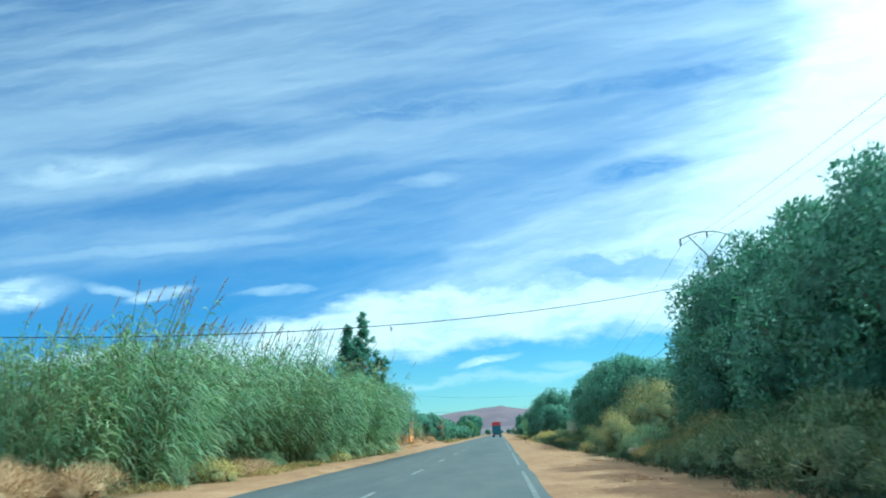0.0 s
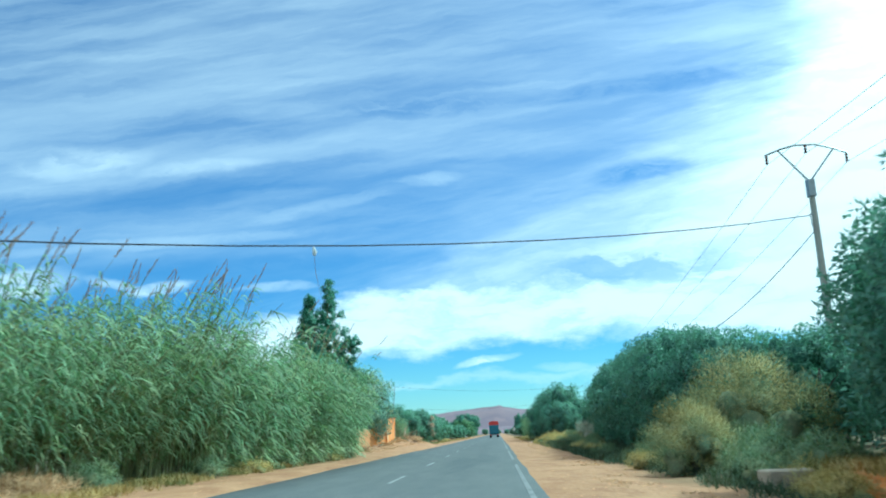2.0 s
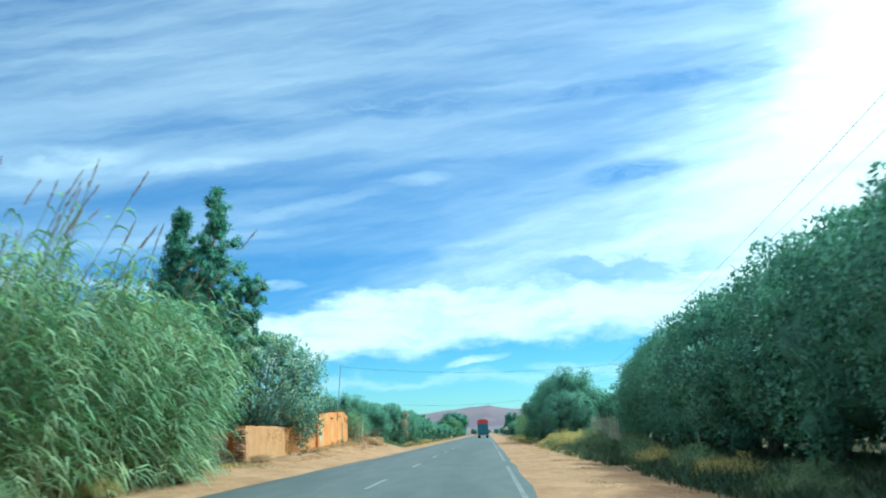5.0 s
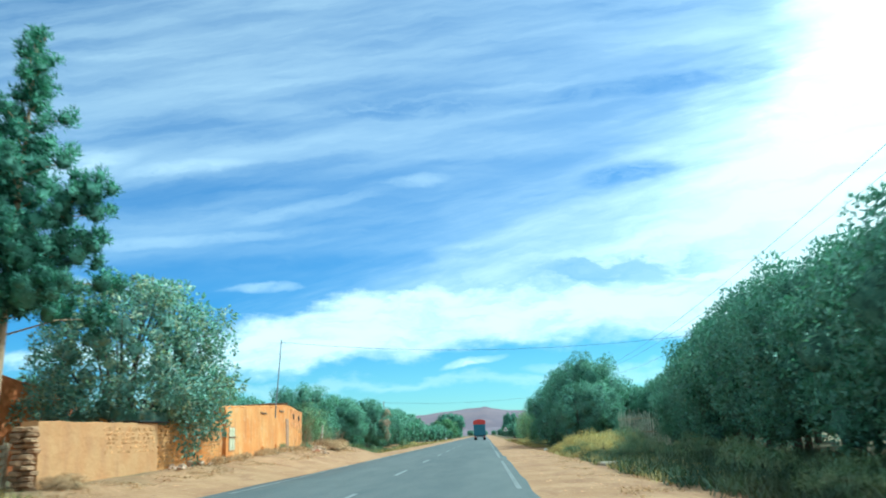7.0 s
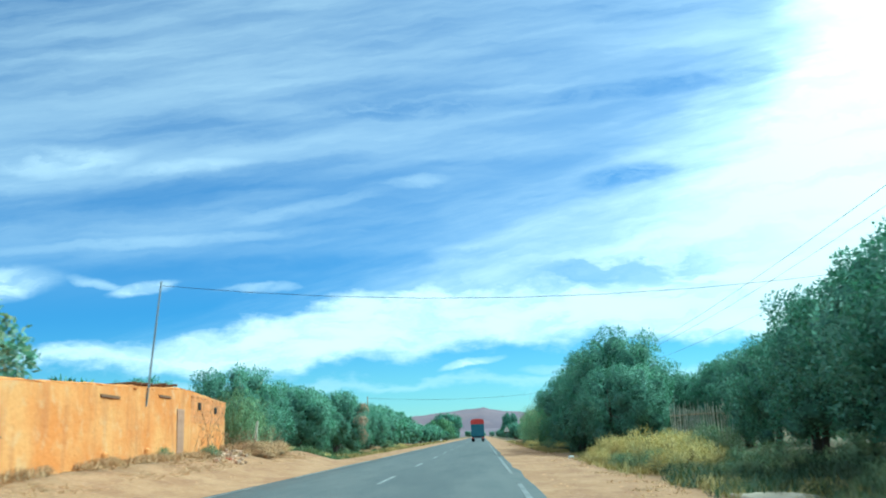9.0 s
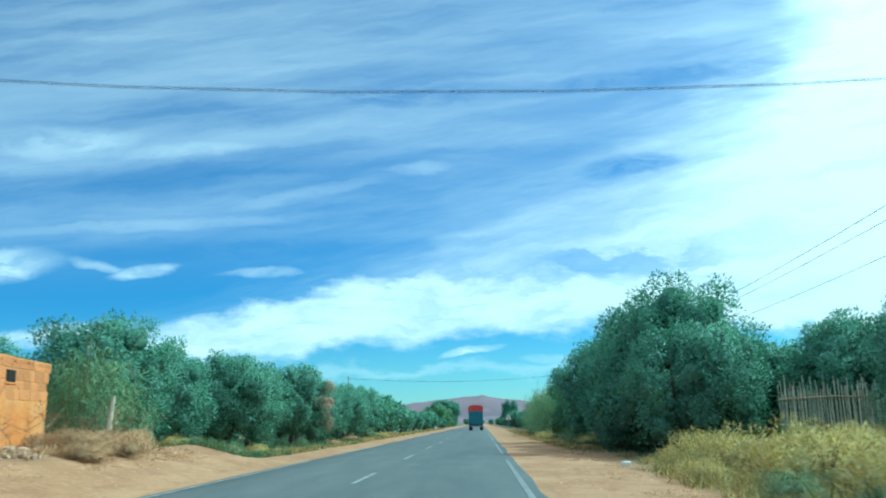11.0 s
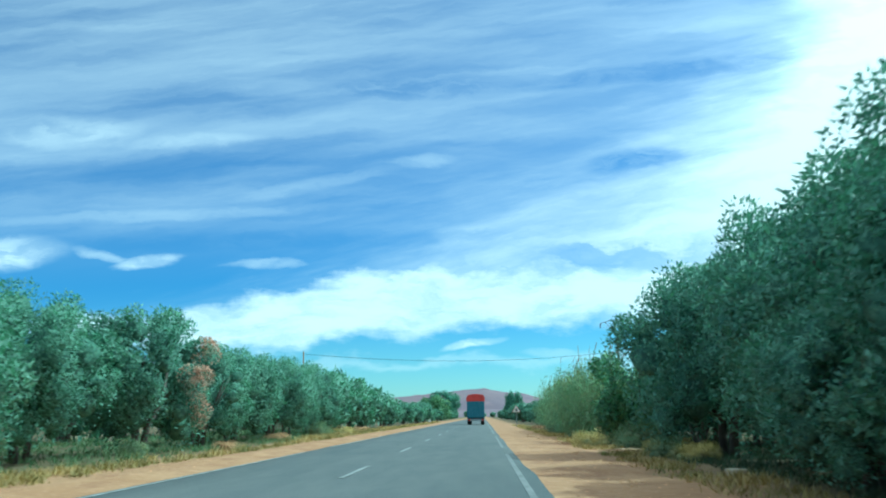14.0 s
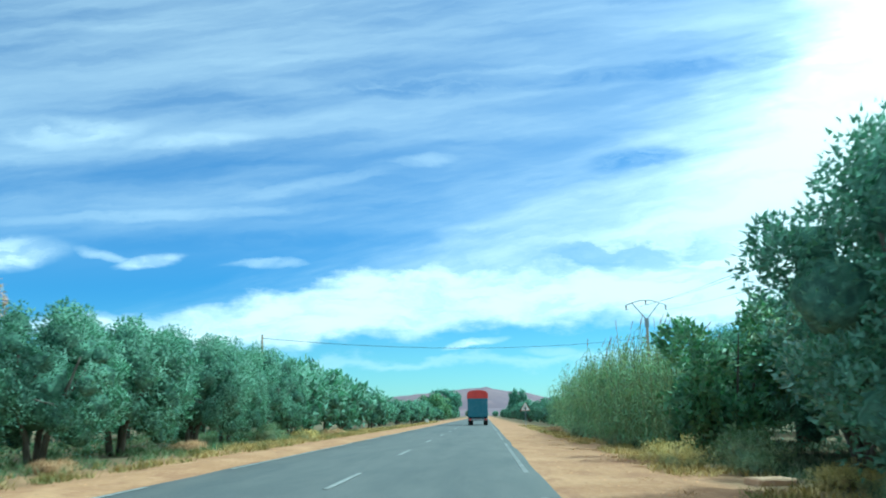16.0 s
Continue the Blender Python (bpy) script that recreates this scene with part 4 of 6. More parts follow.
place(EUC, 13.5, 420, 120, 0.4, sz=0.75)
for k in range(26):
    x = -75 + 6 * k + rngf.normal()
    place(FAR[k % 2], x, 700 + 6 * rngf.normal() + (20 if abs(x) < 6 else 0), rngf.random() * 360, 0.6 + 0.3 * rngf.random())

# giant reeds
REEDS = [reed_clump(21, 5.9, 1.9, 170, 0.02, "giant reed clump with arching grey-green leaves"), reed_clump(22, 5.5, 1.8, 170, 0.02, "giant reed clump leafy to the ground"), reed_clump(23, 6.3, 1.9, 170, 0.06, "tall giant reed clump topped with brown plumes"),
         reed_clump(24, 6.1, 2.1, 170, 0.05, "giant reed clump overhanging a dark hollow", bare=0.24, lean_out=0.60),
         reed_clump(25, 5.8, 2.0, 80, 0.04, "giant reed clump in the second row")]
rngp = np.random.default_rng(77)
for x, y, k, s in ((-10.4, 25.5, 1, 0.95), (-9.7, 28.2, 0, 1.0), (-9.6, 31.0, 2, 1.02), (-10.2, 33.6, 1, 0.98), (-11.6, 36.2, 3, 1.0), (-11.7, 39.0, 3, 1.08), (-11.6, 41.8, 3, 1.08), (-11.4, 44.6, 3, 1.08), (-11.0, 47.4, 3, 1.07), (-10.5, 49.8, 3, 1.2), (-9.5, 52.6, 2, 1.15), (-8.9, 55.4, 0, 1.14), (-8.4, 58.4, 1, 1.06),
                   (-8.1, 61.2, 0, 1.06), (-7.8, 64.0, 2, 1.02), (-7.7, 66.8, 1, 1.16), (-7.7, 69.6, 0, 1.08), (-7.9, 72.2, 1, 1.1), (-8.5, 75.0, 0, 1.02), (-12.8, 28.5, 4, 1.05), (-13.4, 33, 4, 1.02), (-14.4, 38, 4, 1.1), (-14.4, 42, 4, 1.12), (-14.2, 46, 4, 1.14), (-13.2, 50, 4, 1.24), (-12.2, 53.6, 2, 1.14), (-11.6, 58, 4, 1.06), (-11.2, 63, 2, 1.04), (-11.0, 68, 4, 1.08), (-11.2, 73, 4, 1.1)):
    place(REEDS[k], x + rngp.normal() * 0.15, y + rngp.normal() * 0.2, rngp.normal() * 28, s * (0.97 + 0.06 * rngp.random()))
for x, y in ((9.9, 172), (9.5, 175.5), (9.8, 179), (9.6, 183), (9.8, 187), (9.7, 191.5), (9.9, 196), (10, 201), (10, 206), (10.1, 212), (10.2, 219), (12.6, 180), (12.6, 190), (12.6, 200)):
    place(REEDS[(4, 1, 2)[int(y) % 3] if y < 200 and x < 12 else 4], x, y, rngp.normal() * 30, 0.80 + 0.08 * rngp.random())
for x, y, s in ((-9.6, 124.2, 0.5), (-10.4, 125.6, 0.6), (-9.4, 126.4, 0.42)):
    place(REEDS[0], x, y, rngp.random() * 360, s, sz=s * 1.1)
park(REEDS[0], -15.5, 31, 10)
park(REEDS[1], -15.6, 36, 10)
park(REEDS[2], -15.6, 42, 10)
park(REEDS[3], -15.6, 48, 10)
park(REEDS[4], -17.6, 40, 10)

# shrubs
SH = {"green": shrub(31, 1.15, 1.15, M_SHRUB_GREEN, 5000, "dusty green feathery roadside shrub", core=M_GREEN_SHADE), "yellow": shrub(32, 1.1, 1.2, M_SHRUB_YELLOW, 5000, "yellowing feathery roadside shrub", core=M_YELLOW_SHADE),
      "broom": shrub(34, 3.6, 3.0, M_BROOM, 26000, "tall feathery tan and green broom bush", 0.17, 0.020, core=M_GREEN_SHADE), "low_broom": shrub(35, 1.9, 1.6, M_BROOM, 15000, "rounded feathery tan and green broom bush", 0.12, 0.015, core=M_GREEN_SHADE),
      "dry": shrub(33, 0.9, 1.1, M_SHRUB_DRY, 6000, "dry brown tangled roadside shrub", 0.19, 0.011, core=M_DRY_SHADE)}
SHRUBS = [("dry", -10.4, 20.5, 1.6), ("dry", -9.2, 24, 1.4), ("dry", -10.6, 26, 1.5), ("green", -8.2, 29, 0.8), ("yellow", -7.6, 32, 0.9), ("dry", -8.0, 36, 0.8), ("dry", -8.4, 39, 1.0), ("green", -8.3, 42, 0.8), ("green", -7.4, 49, 0.7), ("yellow", -6.9, 53, 0.6), ("green", -6.7, 58, 0.6), ("green", -6.4, 62, 0.6), ("yellow", -6.2, 66, 0.5), ("green", -6.2, 71, 0.55), ("green", -8.2, 77, 0.6),
          ("green", 9.2, 10, 1.6), ("green", 9.8, 13, 1.5), ("green", 9.0, 16, 1.5), ("green", 9.8, 18.5, 1.5), ("green", 8.8, 21, 1.3), ("green", 10.8, 21.5, 1.6), ("green", 10.8, 25, 1.5), ("green", 8.4, 24.5, 0.8), ("green", 8.2, 28.0, 0.7), ("dry", 9.0, 30, 0.8), ("green", 10.6, 29.5, 1.4), ("yellow", 8.4, 33, 0.6),
          ("broom", 11.4, 49.3, 1.0), ("low_broom", 8.5, 43.6, 0.98), ("low_broom", 10.2, 54.6, 1.0), ("green", 9.8, 41.2, 1.05), ("green", 10.6, 45, 1.25), ("yellow", 8.0, 47.6, 0.7), ("green", 10.2, 38.4, 1.0), ("green", 8.7, 39.0, 0.75), ("yellow", 9.4, 36.4, 0.7), ("green", 8.3, 51, 0.7), ("low_broom", 10.4, 33.0, 0.75), ("green", 8.0, 60, 0.65), ("yellow", 8.2, 65, 0.7), ("green", 8.4, 69, 0.75), ("yellow", 8.2, 73, 0.7), ("green", 8.6, 78, 0.7), ("green", 9.4, 84, 0.7), ("green", 10, 88, 0.7), ("green", 11, 92, 0.8), ("green", 9.6, 96, 0.6), ("green", 11.5, 98, 0.8), ("green", 12.5, 104, 0.9),
          ("yellow", 8.6, 106, 0.95), ("yellow", 9.0, 110, 1.1), ("yellow", 8.8, 113.5, 1.15), ("yellow", 9.8, 116.5, 1.3), ("yellow", 9.2, 119.5, 1.1), ("green", 10.8, 112, 1.2), ("green", 8.0, 108, 0.6), ("yellow", 11.2, 119, 1.2), ("green", 11.5, 122, 1.0), ("yellow", 8.6, 122.5, 0.8), ("yellow", 9.5, 123, 1.15), ("green", 9.0, 102, 0.7), ("green", 10.5, 104, 0.8), ("green", 7.6, 112, 0.5), ("yellow", 7.6, 117, 0.6),
          ("yellow", 7.4, 160.5, 0.75), ("yellow", 9.0, 154.4, 0.55), ("green", 8.6, 158.2, 0.5), ("green", 9.4, 161, 0.9), ("yellow", 8.9, 149, 0.6), ("green", 8.4, 176, 0.6), ("green", 8.2, 190, 0.6), ("dry", 8.0, 205, 0.6),
          ("dry", -6.6, 118.0, 0.55), ("dry", -7.2, 118.9, 0.8), ("dry", -6.9, 120.4, 0.8), ("dry", -7.4, 121.9, 0.75), ("dry", -8.9, 120.6, 0.7), ("green", -7.4, 113.2, 0.4), ("dry", -7.6, 101, 0.35), ("dry", -7.8, 105, 0.4), ("green", -8.0, 110, 0.35), ("dry", -7.3, 84.5, 0.5), ("dry", -7.6, 123.4, 0.5), ("green", -9.3, 123.3, 0.7), ("dry", -9.4, 129, 0.8), ("yellow", -7.9, 127.5, 0.55), ("green", -8.3, 130.2, 0.65), ("yellow", -7.8, 133, 0.55), ("green", -8.4, 136, 0.65), ("yellow", -7.9, 138.8, 0.5), ("yellow", -8.6, 141, 0.55), ("green", -8.6, 152, 0.5), ("dry", -8.0, 160, 0.5), ("dry", -8.4, 171, 0.6), ("yellow", -7.6, 188, 0.7), ("dry", -7.4, 196, 0.7), ("green", -8.4, 183, 0.9)]
for k, x, y, s in SHRUBS:
    place(SH[k], x, y, rngp.random() * 360, s * (1.15 if k == "dry" else 1), sz=s * (0.82 if k == "dry" else 1))
park(SH["green"], 8.4, 150.5, 0, 0.6)
park(SH["yellow"], 8.7, 34.2, 0, 0.55)
park(SH["broom"], 14.6, 5.5, 60, 0.9)
park(SH["low_broom"], 9.6, 27.2, 30, 0.8)
park(SH["dry"], -8.6, 19, 0, 1.4)


# low growth
meadow("weeds", M_WEEDS, 60000, 0.42, 7.0, 14, 52, 110, "dusty green weeds below the olives", 1, 0.25)
meadow("weeds", M_WEEDS, 30000, 0.3, 7.4, 16, 8, 52, "green weeds between the shrubs", 2, 0.3)
meadow("dry_grass", M_GRASS, 14000, 0.3, 6.9, 9.5, 84, 128, "pale dry grass beside the gravel", 3, 0.35)
meadow("weeds", M_WEEDS, 26000, 0.26, 8.2, 16, 126, 175, "green weeds under the olives", 4, 0.3)
meadow("dry_grass", M_GRASS, 12000, 0.2, 6.6, 8.6, 130, 240, "dry grass at the gravel's edge", 5, 0.5)
meadow("green_grass", M_GREENGRASS, 44000, 0.28, -22, -7.2, 134, 215, "green grass under the olives", 6, 0.1)
meadow("green_grass", M_GREENGRASS, 16000, 0.30, -9.4, -5.9, 127, 137.5, "green and yellow grass on the bank", 10, 0.35)
meadow("dry_grass", M_GRASS, 40000, 0.26, -7.9, -5.7, 134, 300, "dry yellow verge grass", 7, 0.4)
meadow("dry_grass", M_GRASS, 14000, 0.26, -8.6, -6.4, 24, 82, "dry grass along the reeds", 8, 0.45)
meadow("dry_litter", M_SHRUB_DRY, 9000, 0.09, -7.4, -5.7, 81, 125, "low dry litter on the earth bank", 21, 0.35, 1.2)
meadow("dry_litter", M_SHRUB_DRY, 7000, 0.08, 5.4, 7.4, 5, 190, "low dry litter on the gravel shoulder", 22, 0.6, 1.2)
meadow("dry_grass", M_SHRUB_DRY, 12000, 0.24, -8.4, -6.9, 96, 122, "dry brown growth at the wall foot", 9, 0.4)


def cypress(seed, height, spread, label, boughs=()):
    """A ragged old cypress: a bare pale trunk below, upswept uneven sprays above. boughs: long side limbs (x, y, z)."""
    rng = np.random.default_rng(seed)
    tree = thing("cypress_tree", 0, 0, 0, label=label, category="tree", group="cypresses by the wall")
    bm = bmesh.new()
    tube(bm, [(0, 0, -0.2), (0.06, 0.02, height * 0.2), (0.0, 0.08, height * 0.5), (0.05, 0, height * 0.97)], [0.2, 0.165, 0.1, 0.02], 8)
    blobs = []

    def spray(x, y, z, r):
        """A flat-topped tuft at a limb's end, with smaller ones beyond."""
        blobs.append((x, y, z, r))
        for q in range(5):
            d = unit(np.array([[0.5 * x + 0.6 * rng.normal(), 0.5 * y + 0.6 * rng.normal(), 0.5 + 0.7 * rng.normal()]]))[0]
            blobs.append((x + d[0] * r * 1.3, y + d[1] * r * 1.3, z + d[2] * r * 1.1, r * (0.35 + 0.25 * rng.random())))

    for k in range(62):
        s = 0.35 + 0.63 * (k + 0.5) / 62
        a = k * 2.4 + rng.random()
        prof = spread * (1.03 - s) / 0.71 * (0.25 + 0.95 * rng.random()) * (1 + 0.2 * math.cos(a)) + 0.08
        x, y, z = prof * math.cos(a), prof * math.sin(a), height * s
        tube(bm, [(0, 0, z - 0.3 * prof), (x * 0.6, y * 0.6, z - 0.15), (x, y, z)], [0.035, 0.025, 0.012], 5)
        r = (0.74 - 0.56 * s) * (0.75 + 0.5 * rng.random())
        spray(x, y, z, r)
        blobs.append((x * 0.5, y * 0.5, z, r * 0.95))
    for x, y, z in boughs:
        tube(bm, [(0, 0, z - 1.0), (x * 0.6, y * 0.6, z - 0.4), (x, y, z)], [0.05, 0.035, 0.015], 6)
        for q in (0.45, 0.65, 0.85, 1.0):
            spray(x * q, y * q, z - (1 - q) * 0.6 + 0.35 * rng.normal(), 0.34 + 0.16 * rng.random())
    part("trunk", bm, M_PALE_BARK, tree, "bare pale reddish trunk", flat=False)
    big = [b for b in blobs if b[3] > 0.2]
    v, f, nm = blob_cores(rng, big, 0.6, (0, 0, height * 0.5), swell=0.85)
    put("inner_foliage", arrays_mesh("inner_foliage", v, f, M_CYPRESS, normals=nm), tree, "dense shaded inner foliage")
    v, f, nm = blob_leaves(rng, blobs, 30000, 0.17, 0.055, up=0.5, inner=0.5, swell=0.85, heart=(0, 0, height * 0.5))
    put("crown", arrays_mesh("crown", v, f, M_CYPRESS, normals=nm), tree)
    return tree


TALL = cypress(41, 14.2, 2.6, "tall ragged dark green cypress", ((2.2, 0.2, 8.6), (2.0, 0.9, 7.2)))
park(TALL, -11.4, 87.9, 0)
TALL.rotation_euler[1] = radians(3.4)
park(cypress(42, 12.8, 2.0, "ragged dark cypress with a bare trunk"), -12.0, 86.6, 90)
park(olive_tree(16, 7.2, 2.4, label="tall grey-green olive tree beside the fence", low=0.36), -11.0, 81.6, 40)


def fig_tree():
    """A broad fig: many limbs from the ground, a wide crown with looser twigs on top and one bough hanging over the wall."""
    rng = np.random.default_rng(51)
    tree = thing("fig_tree", 0, 0, 0, label="spreading fig tree with broad dusty leaves over the wall", category="tree")
    bm = bmesh.new()
    blobs, dense = [], []
    for k in range(64):
        a = k * 2.39996
        u = (k + 0.5) / 64
        zz = -0.55 + 1.5 * u
        w = math.sqrt(max(0.02, 1 - min(1, abs(zz)) ** 2)) * (0.78 + 0.22 * rng.random())
        c = (3.2 * w * math.cos(a), 3.0 * w * math.sin(a), 3.7 + 2.75 * min(zz, 0.98))
        r = 0.5 + 0.42 * rng.random()
        blobs.append((*c, r))
        if c[2] < 5.6:
            dense.append((c[0] * 0.8, c[1] * 0.8, c[2] - 0.15, r))
        if k % 4 == 0:
            tube(bm, [(0.12 * math.cos(a), 0.12 * math.sin(a), -0.1), (c[0] * 0.3, c[1] * 0.3, 1.4), (c[0] * 0.75, c[1] * 0.75, c[2] * 0.8), c], [0.11, 0.085, 0.045, 0.012], 6)
    for k in range(26):
        a, q = rng.random() * 6.28, rng.random()
        b0 = (2.4 * math.cos(a) * math.sqrt(q), 2.2 * math.sin(a) * math.sqrt(q), 6.0 - 0.9 * q)
        t0 = (b0[0] * 1.25, b0[1] * 1.25, b0[2] + 0.5 + 0.45 * rng.random())
        tube(bm, [(b0[0] * 0.7, b0[1] * 0.7, b0[2] - 0.8), b0, t0], [0.03, 0.02, 0.008], 5)
        blobs.append((*t0, 0.26 + 0.14 * rng.random()))
        blobs.append(((b0[0] + t0[0]) / 2, (b0[1] + t0[1]) / 2, (b0[2] + t0[2]) / 2, 0.3))
    for q in ((3.4, 1.0, 4.9), (3.7, 0.6, 4.3), (3.8, 0.2, 5.3), (3.5, 1.6, 3.4), (3.9, 1.0, 2.9), (3.6, 0.2, 2.4)):
        tube(bm, [(1.2, 0.2, q[2] - 0.8), (2.6, q[1] * 0.7, q[2] - 0.2), q], [0.05, 0.03, 0.01], 5)
        blobs += [(*q, 0.42), (q[0] - 0.6, q[1] * 0.8, q[2] - 0.1, 0.5)]
    tube(bm, [(1.4, -0.6, 2.2), (2.5, -0.6, 1.9), (2.8, -0.4, 0.9)], [0.05, 0.03, 0.01], 5)
    for q in ((2.5, -0.8, 1.6, 0.5), (2.8, -0.3, 1.25, 0.5), (2.75, -0.9, 0.85, 0.42), (2.6, 0.2, 1.7, 0.5), (2.85, -0.6, 0.5, 0.36), (2.8, 0.7, 1.3, 0.45), (2.85, 1.3, 1.5, 0.4), (2.2, -0.9, 2.1, 0.5), (2.8, -0.6, 0.2, 0.28)):
        blobs.append(q)
    for k in range(18):
        a = -2.6 + 3.4 * k / 17
        blobs.append(((2.9 + 0.4 * rng.random()) * math.cos(a), (2.8 + 0.4 * rng.random()) * math.sin(a), 1.5 + 1.5 * rng.random(), 0.5 + 0.2 * rng.random()))
        dense.append((2.3 * math.cos(a), 2.2 * math.sin(a), 1.6 + 0.5 * rng.random(), 0.7))
    part("limb", bm, M_BARK, tree, flat=False)
    v, f, nm = blob_cores(rng, dense, 0.40, (0, 0, 3.4))
    put("inner_foliage", arrays_mesh("inner_foliage", v, f, M_FIG, normals=nm), tree, "dense shaded inner foliage")
    v, f, nm = blob_leaves(rng, blobs, 22000, 0.16, 0.085, up=-0.1, inner=0.45, swell=0.8, heart=(0, 0, 3), shape=1)
    put("crown", arrays_mesh("crown", v, f, M_FIG, normals=nm), tree)
    return tree


park(fig_tree(), -10.2, 94.4, 0, 1.0)


# ---- wall and house ----
def slab_wall(name, ax, ay, bx, by, z0, ta, tb, thick, mat, parent, label="", step=0.5, rough_top=0.05, seed=1):
    """A wall of rammed earth along a line: soft uneven faces and top. ta, tb: height of its top at the two ends."""
    bm = bmesh.new()
    d = Vector((bx - ax, by - ay, 0))
    n = max(2, int(d.length / step))
    side = Vector((d.y, -d.x, 0)).normalized()
    rows = 5
    grids = []
    for sgn in (1, -1):
        g = []
        for i in range(n + 1):
            s = i / n
            top = ta + (tb - ta) * s + rough_top * noise.noise((i * 0.7, seed, 0.0))
            g.append([bm.verts.new(Vector((ax, ay, z0 + (top - z0) * j / rows)) + d * s + side * (sgn * thick / 2 * (1.06 - 0.12 * j / rows) + 0.025 * noise.noise((i * 0.8, j * 0.9, seed + sgn)))) for j in range(rows + 1)])
        grids.append(g)
    for g, flip in ((grids[0], False), (grids[1], True)):
        for i in range(n):
            for j in range(rows):
                q = [g[i][j], g[i + 1][j], g[i + 1][j + 1], g[i][j + 1]]
                bm.faces.new(q[::-1] if flip else q)
    for i in range(n):
        bm.faces.new((grids[0][i][-1], grids[0][i + 1][-1], grids[1][i + 1][-1], grids[1][i][-1]))
    for i in (0, n):
        for j in range(rows):
            bm.faces.new((grids[0][i][j], grids[0][i][j + 1], grids[1][i][j + 1], grids[1][i][j]))
    bmesh.ops.recalc_face_normals(bm, faces=bm.faces[:])
    return part(name, bm, mat, parent, label)


def stone_mesh(seed, mat, bevel=0.2, rough=0.06):
    rng = np.random.default_rng(seed)
    bm = bmesh.new()
    bmesh.ops.create_cube(bm, size=1.0)
    bmesh.ops.bevel(bm, geom=bm.edges[:], offset=bevel, segments=1, affect="EDGES")
    for q in bm.verts:
        q.co += Vector(rng.normal(size=3) * rough)
    mesh = bpy.data.meshes.new("stone")
    bm.to_mesh(mesh)
    bm.free()
    mesh.materials.append(mat)
    return mesh


STONES = [stone_mesh(60 + k, M_STONE) for k in range(6)]
garden_wall = thing("garden_wall", 0, 0, 0, label="rammed-earth and fieldstone garden wall, half collapsed", category="wall")
slab_wall("earth_panel", -8.2, 84.5, -8.3, 92.45, 0.0, 2.0, 2.04, 0.45, M_PINK_MUD, garden_wall, "pale smooth rammed-earth panel", seed=2)
slab_wall("stone_panel", -8.5, 92.5, -7.55, 97.3, 0.2, 1.98, 2.15, 0.4, M_MUD, garden_wall, "ochre mud panel set with stones", seed=3)
house = thing("mud_house", 0, 0, 0, label="low ochre mud-plastered farmhouse with flat roof and shutter", category="house")
A0, A1, B1 = (-7.45, 97.3), (-8.6, 113.5), (-9.6, 121.4)
slab_wall("front_wall", *A0, *A1, 0.2, 2.66, 3.3, 0.45, M_MUD, house, seed=4)
slab_wall("side_wall", *A1, *B1, 0.3, 3.3, 3.15, 0.45, M_MUD, house, seed=5)
slab_wall("back_wall", -13.5, 97.3, -14.5, 121.4, 0.2, 2.6, 3.1, 0.45, M_MUD, house, seed=6)
slab_wall("end_wall", A0[0] - 0.25, 97.3, -13.5, 97.3, 0.2, 2.6, 2.6, 0.45, M_MUD, house, seed=7)
slab_wall("end_wall", B1[0] - 0.25, 121.4, -14.5, 121.4, 0.2, 3.1, 3.1, 0.45, M_MUD, house, seed=8)
bm = bmesh.new()
rv = [bm.verts.new(p) for p in ((A0[0], A0[1], 2.5), (A1[0], A1[1], 3.1), (B1[0], B1[1], 2.95), (-14.5, 121.4, 2.95), (-13.5, 97.3, 2.5))]
bm.faces.new(rv)
part("roof", bm, M_DIRT, house, "flat earth roof")


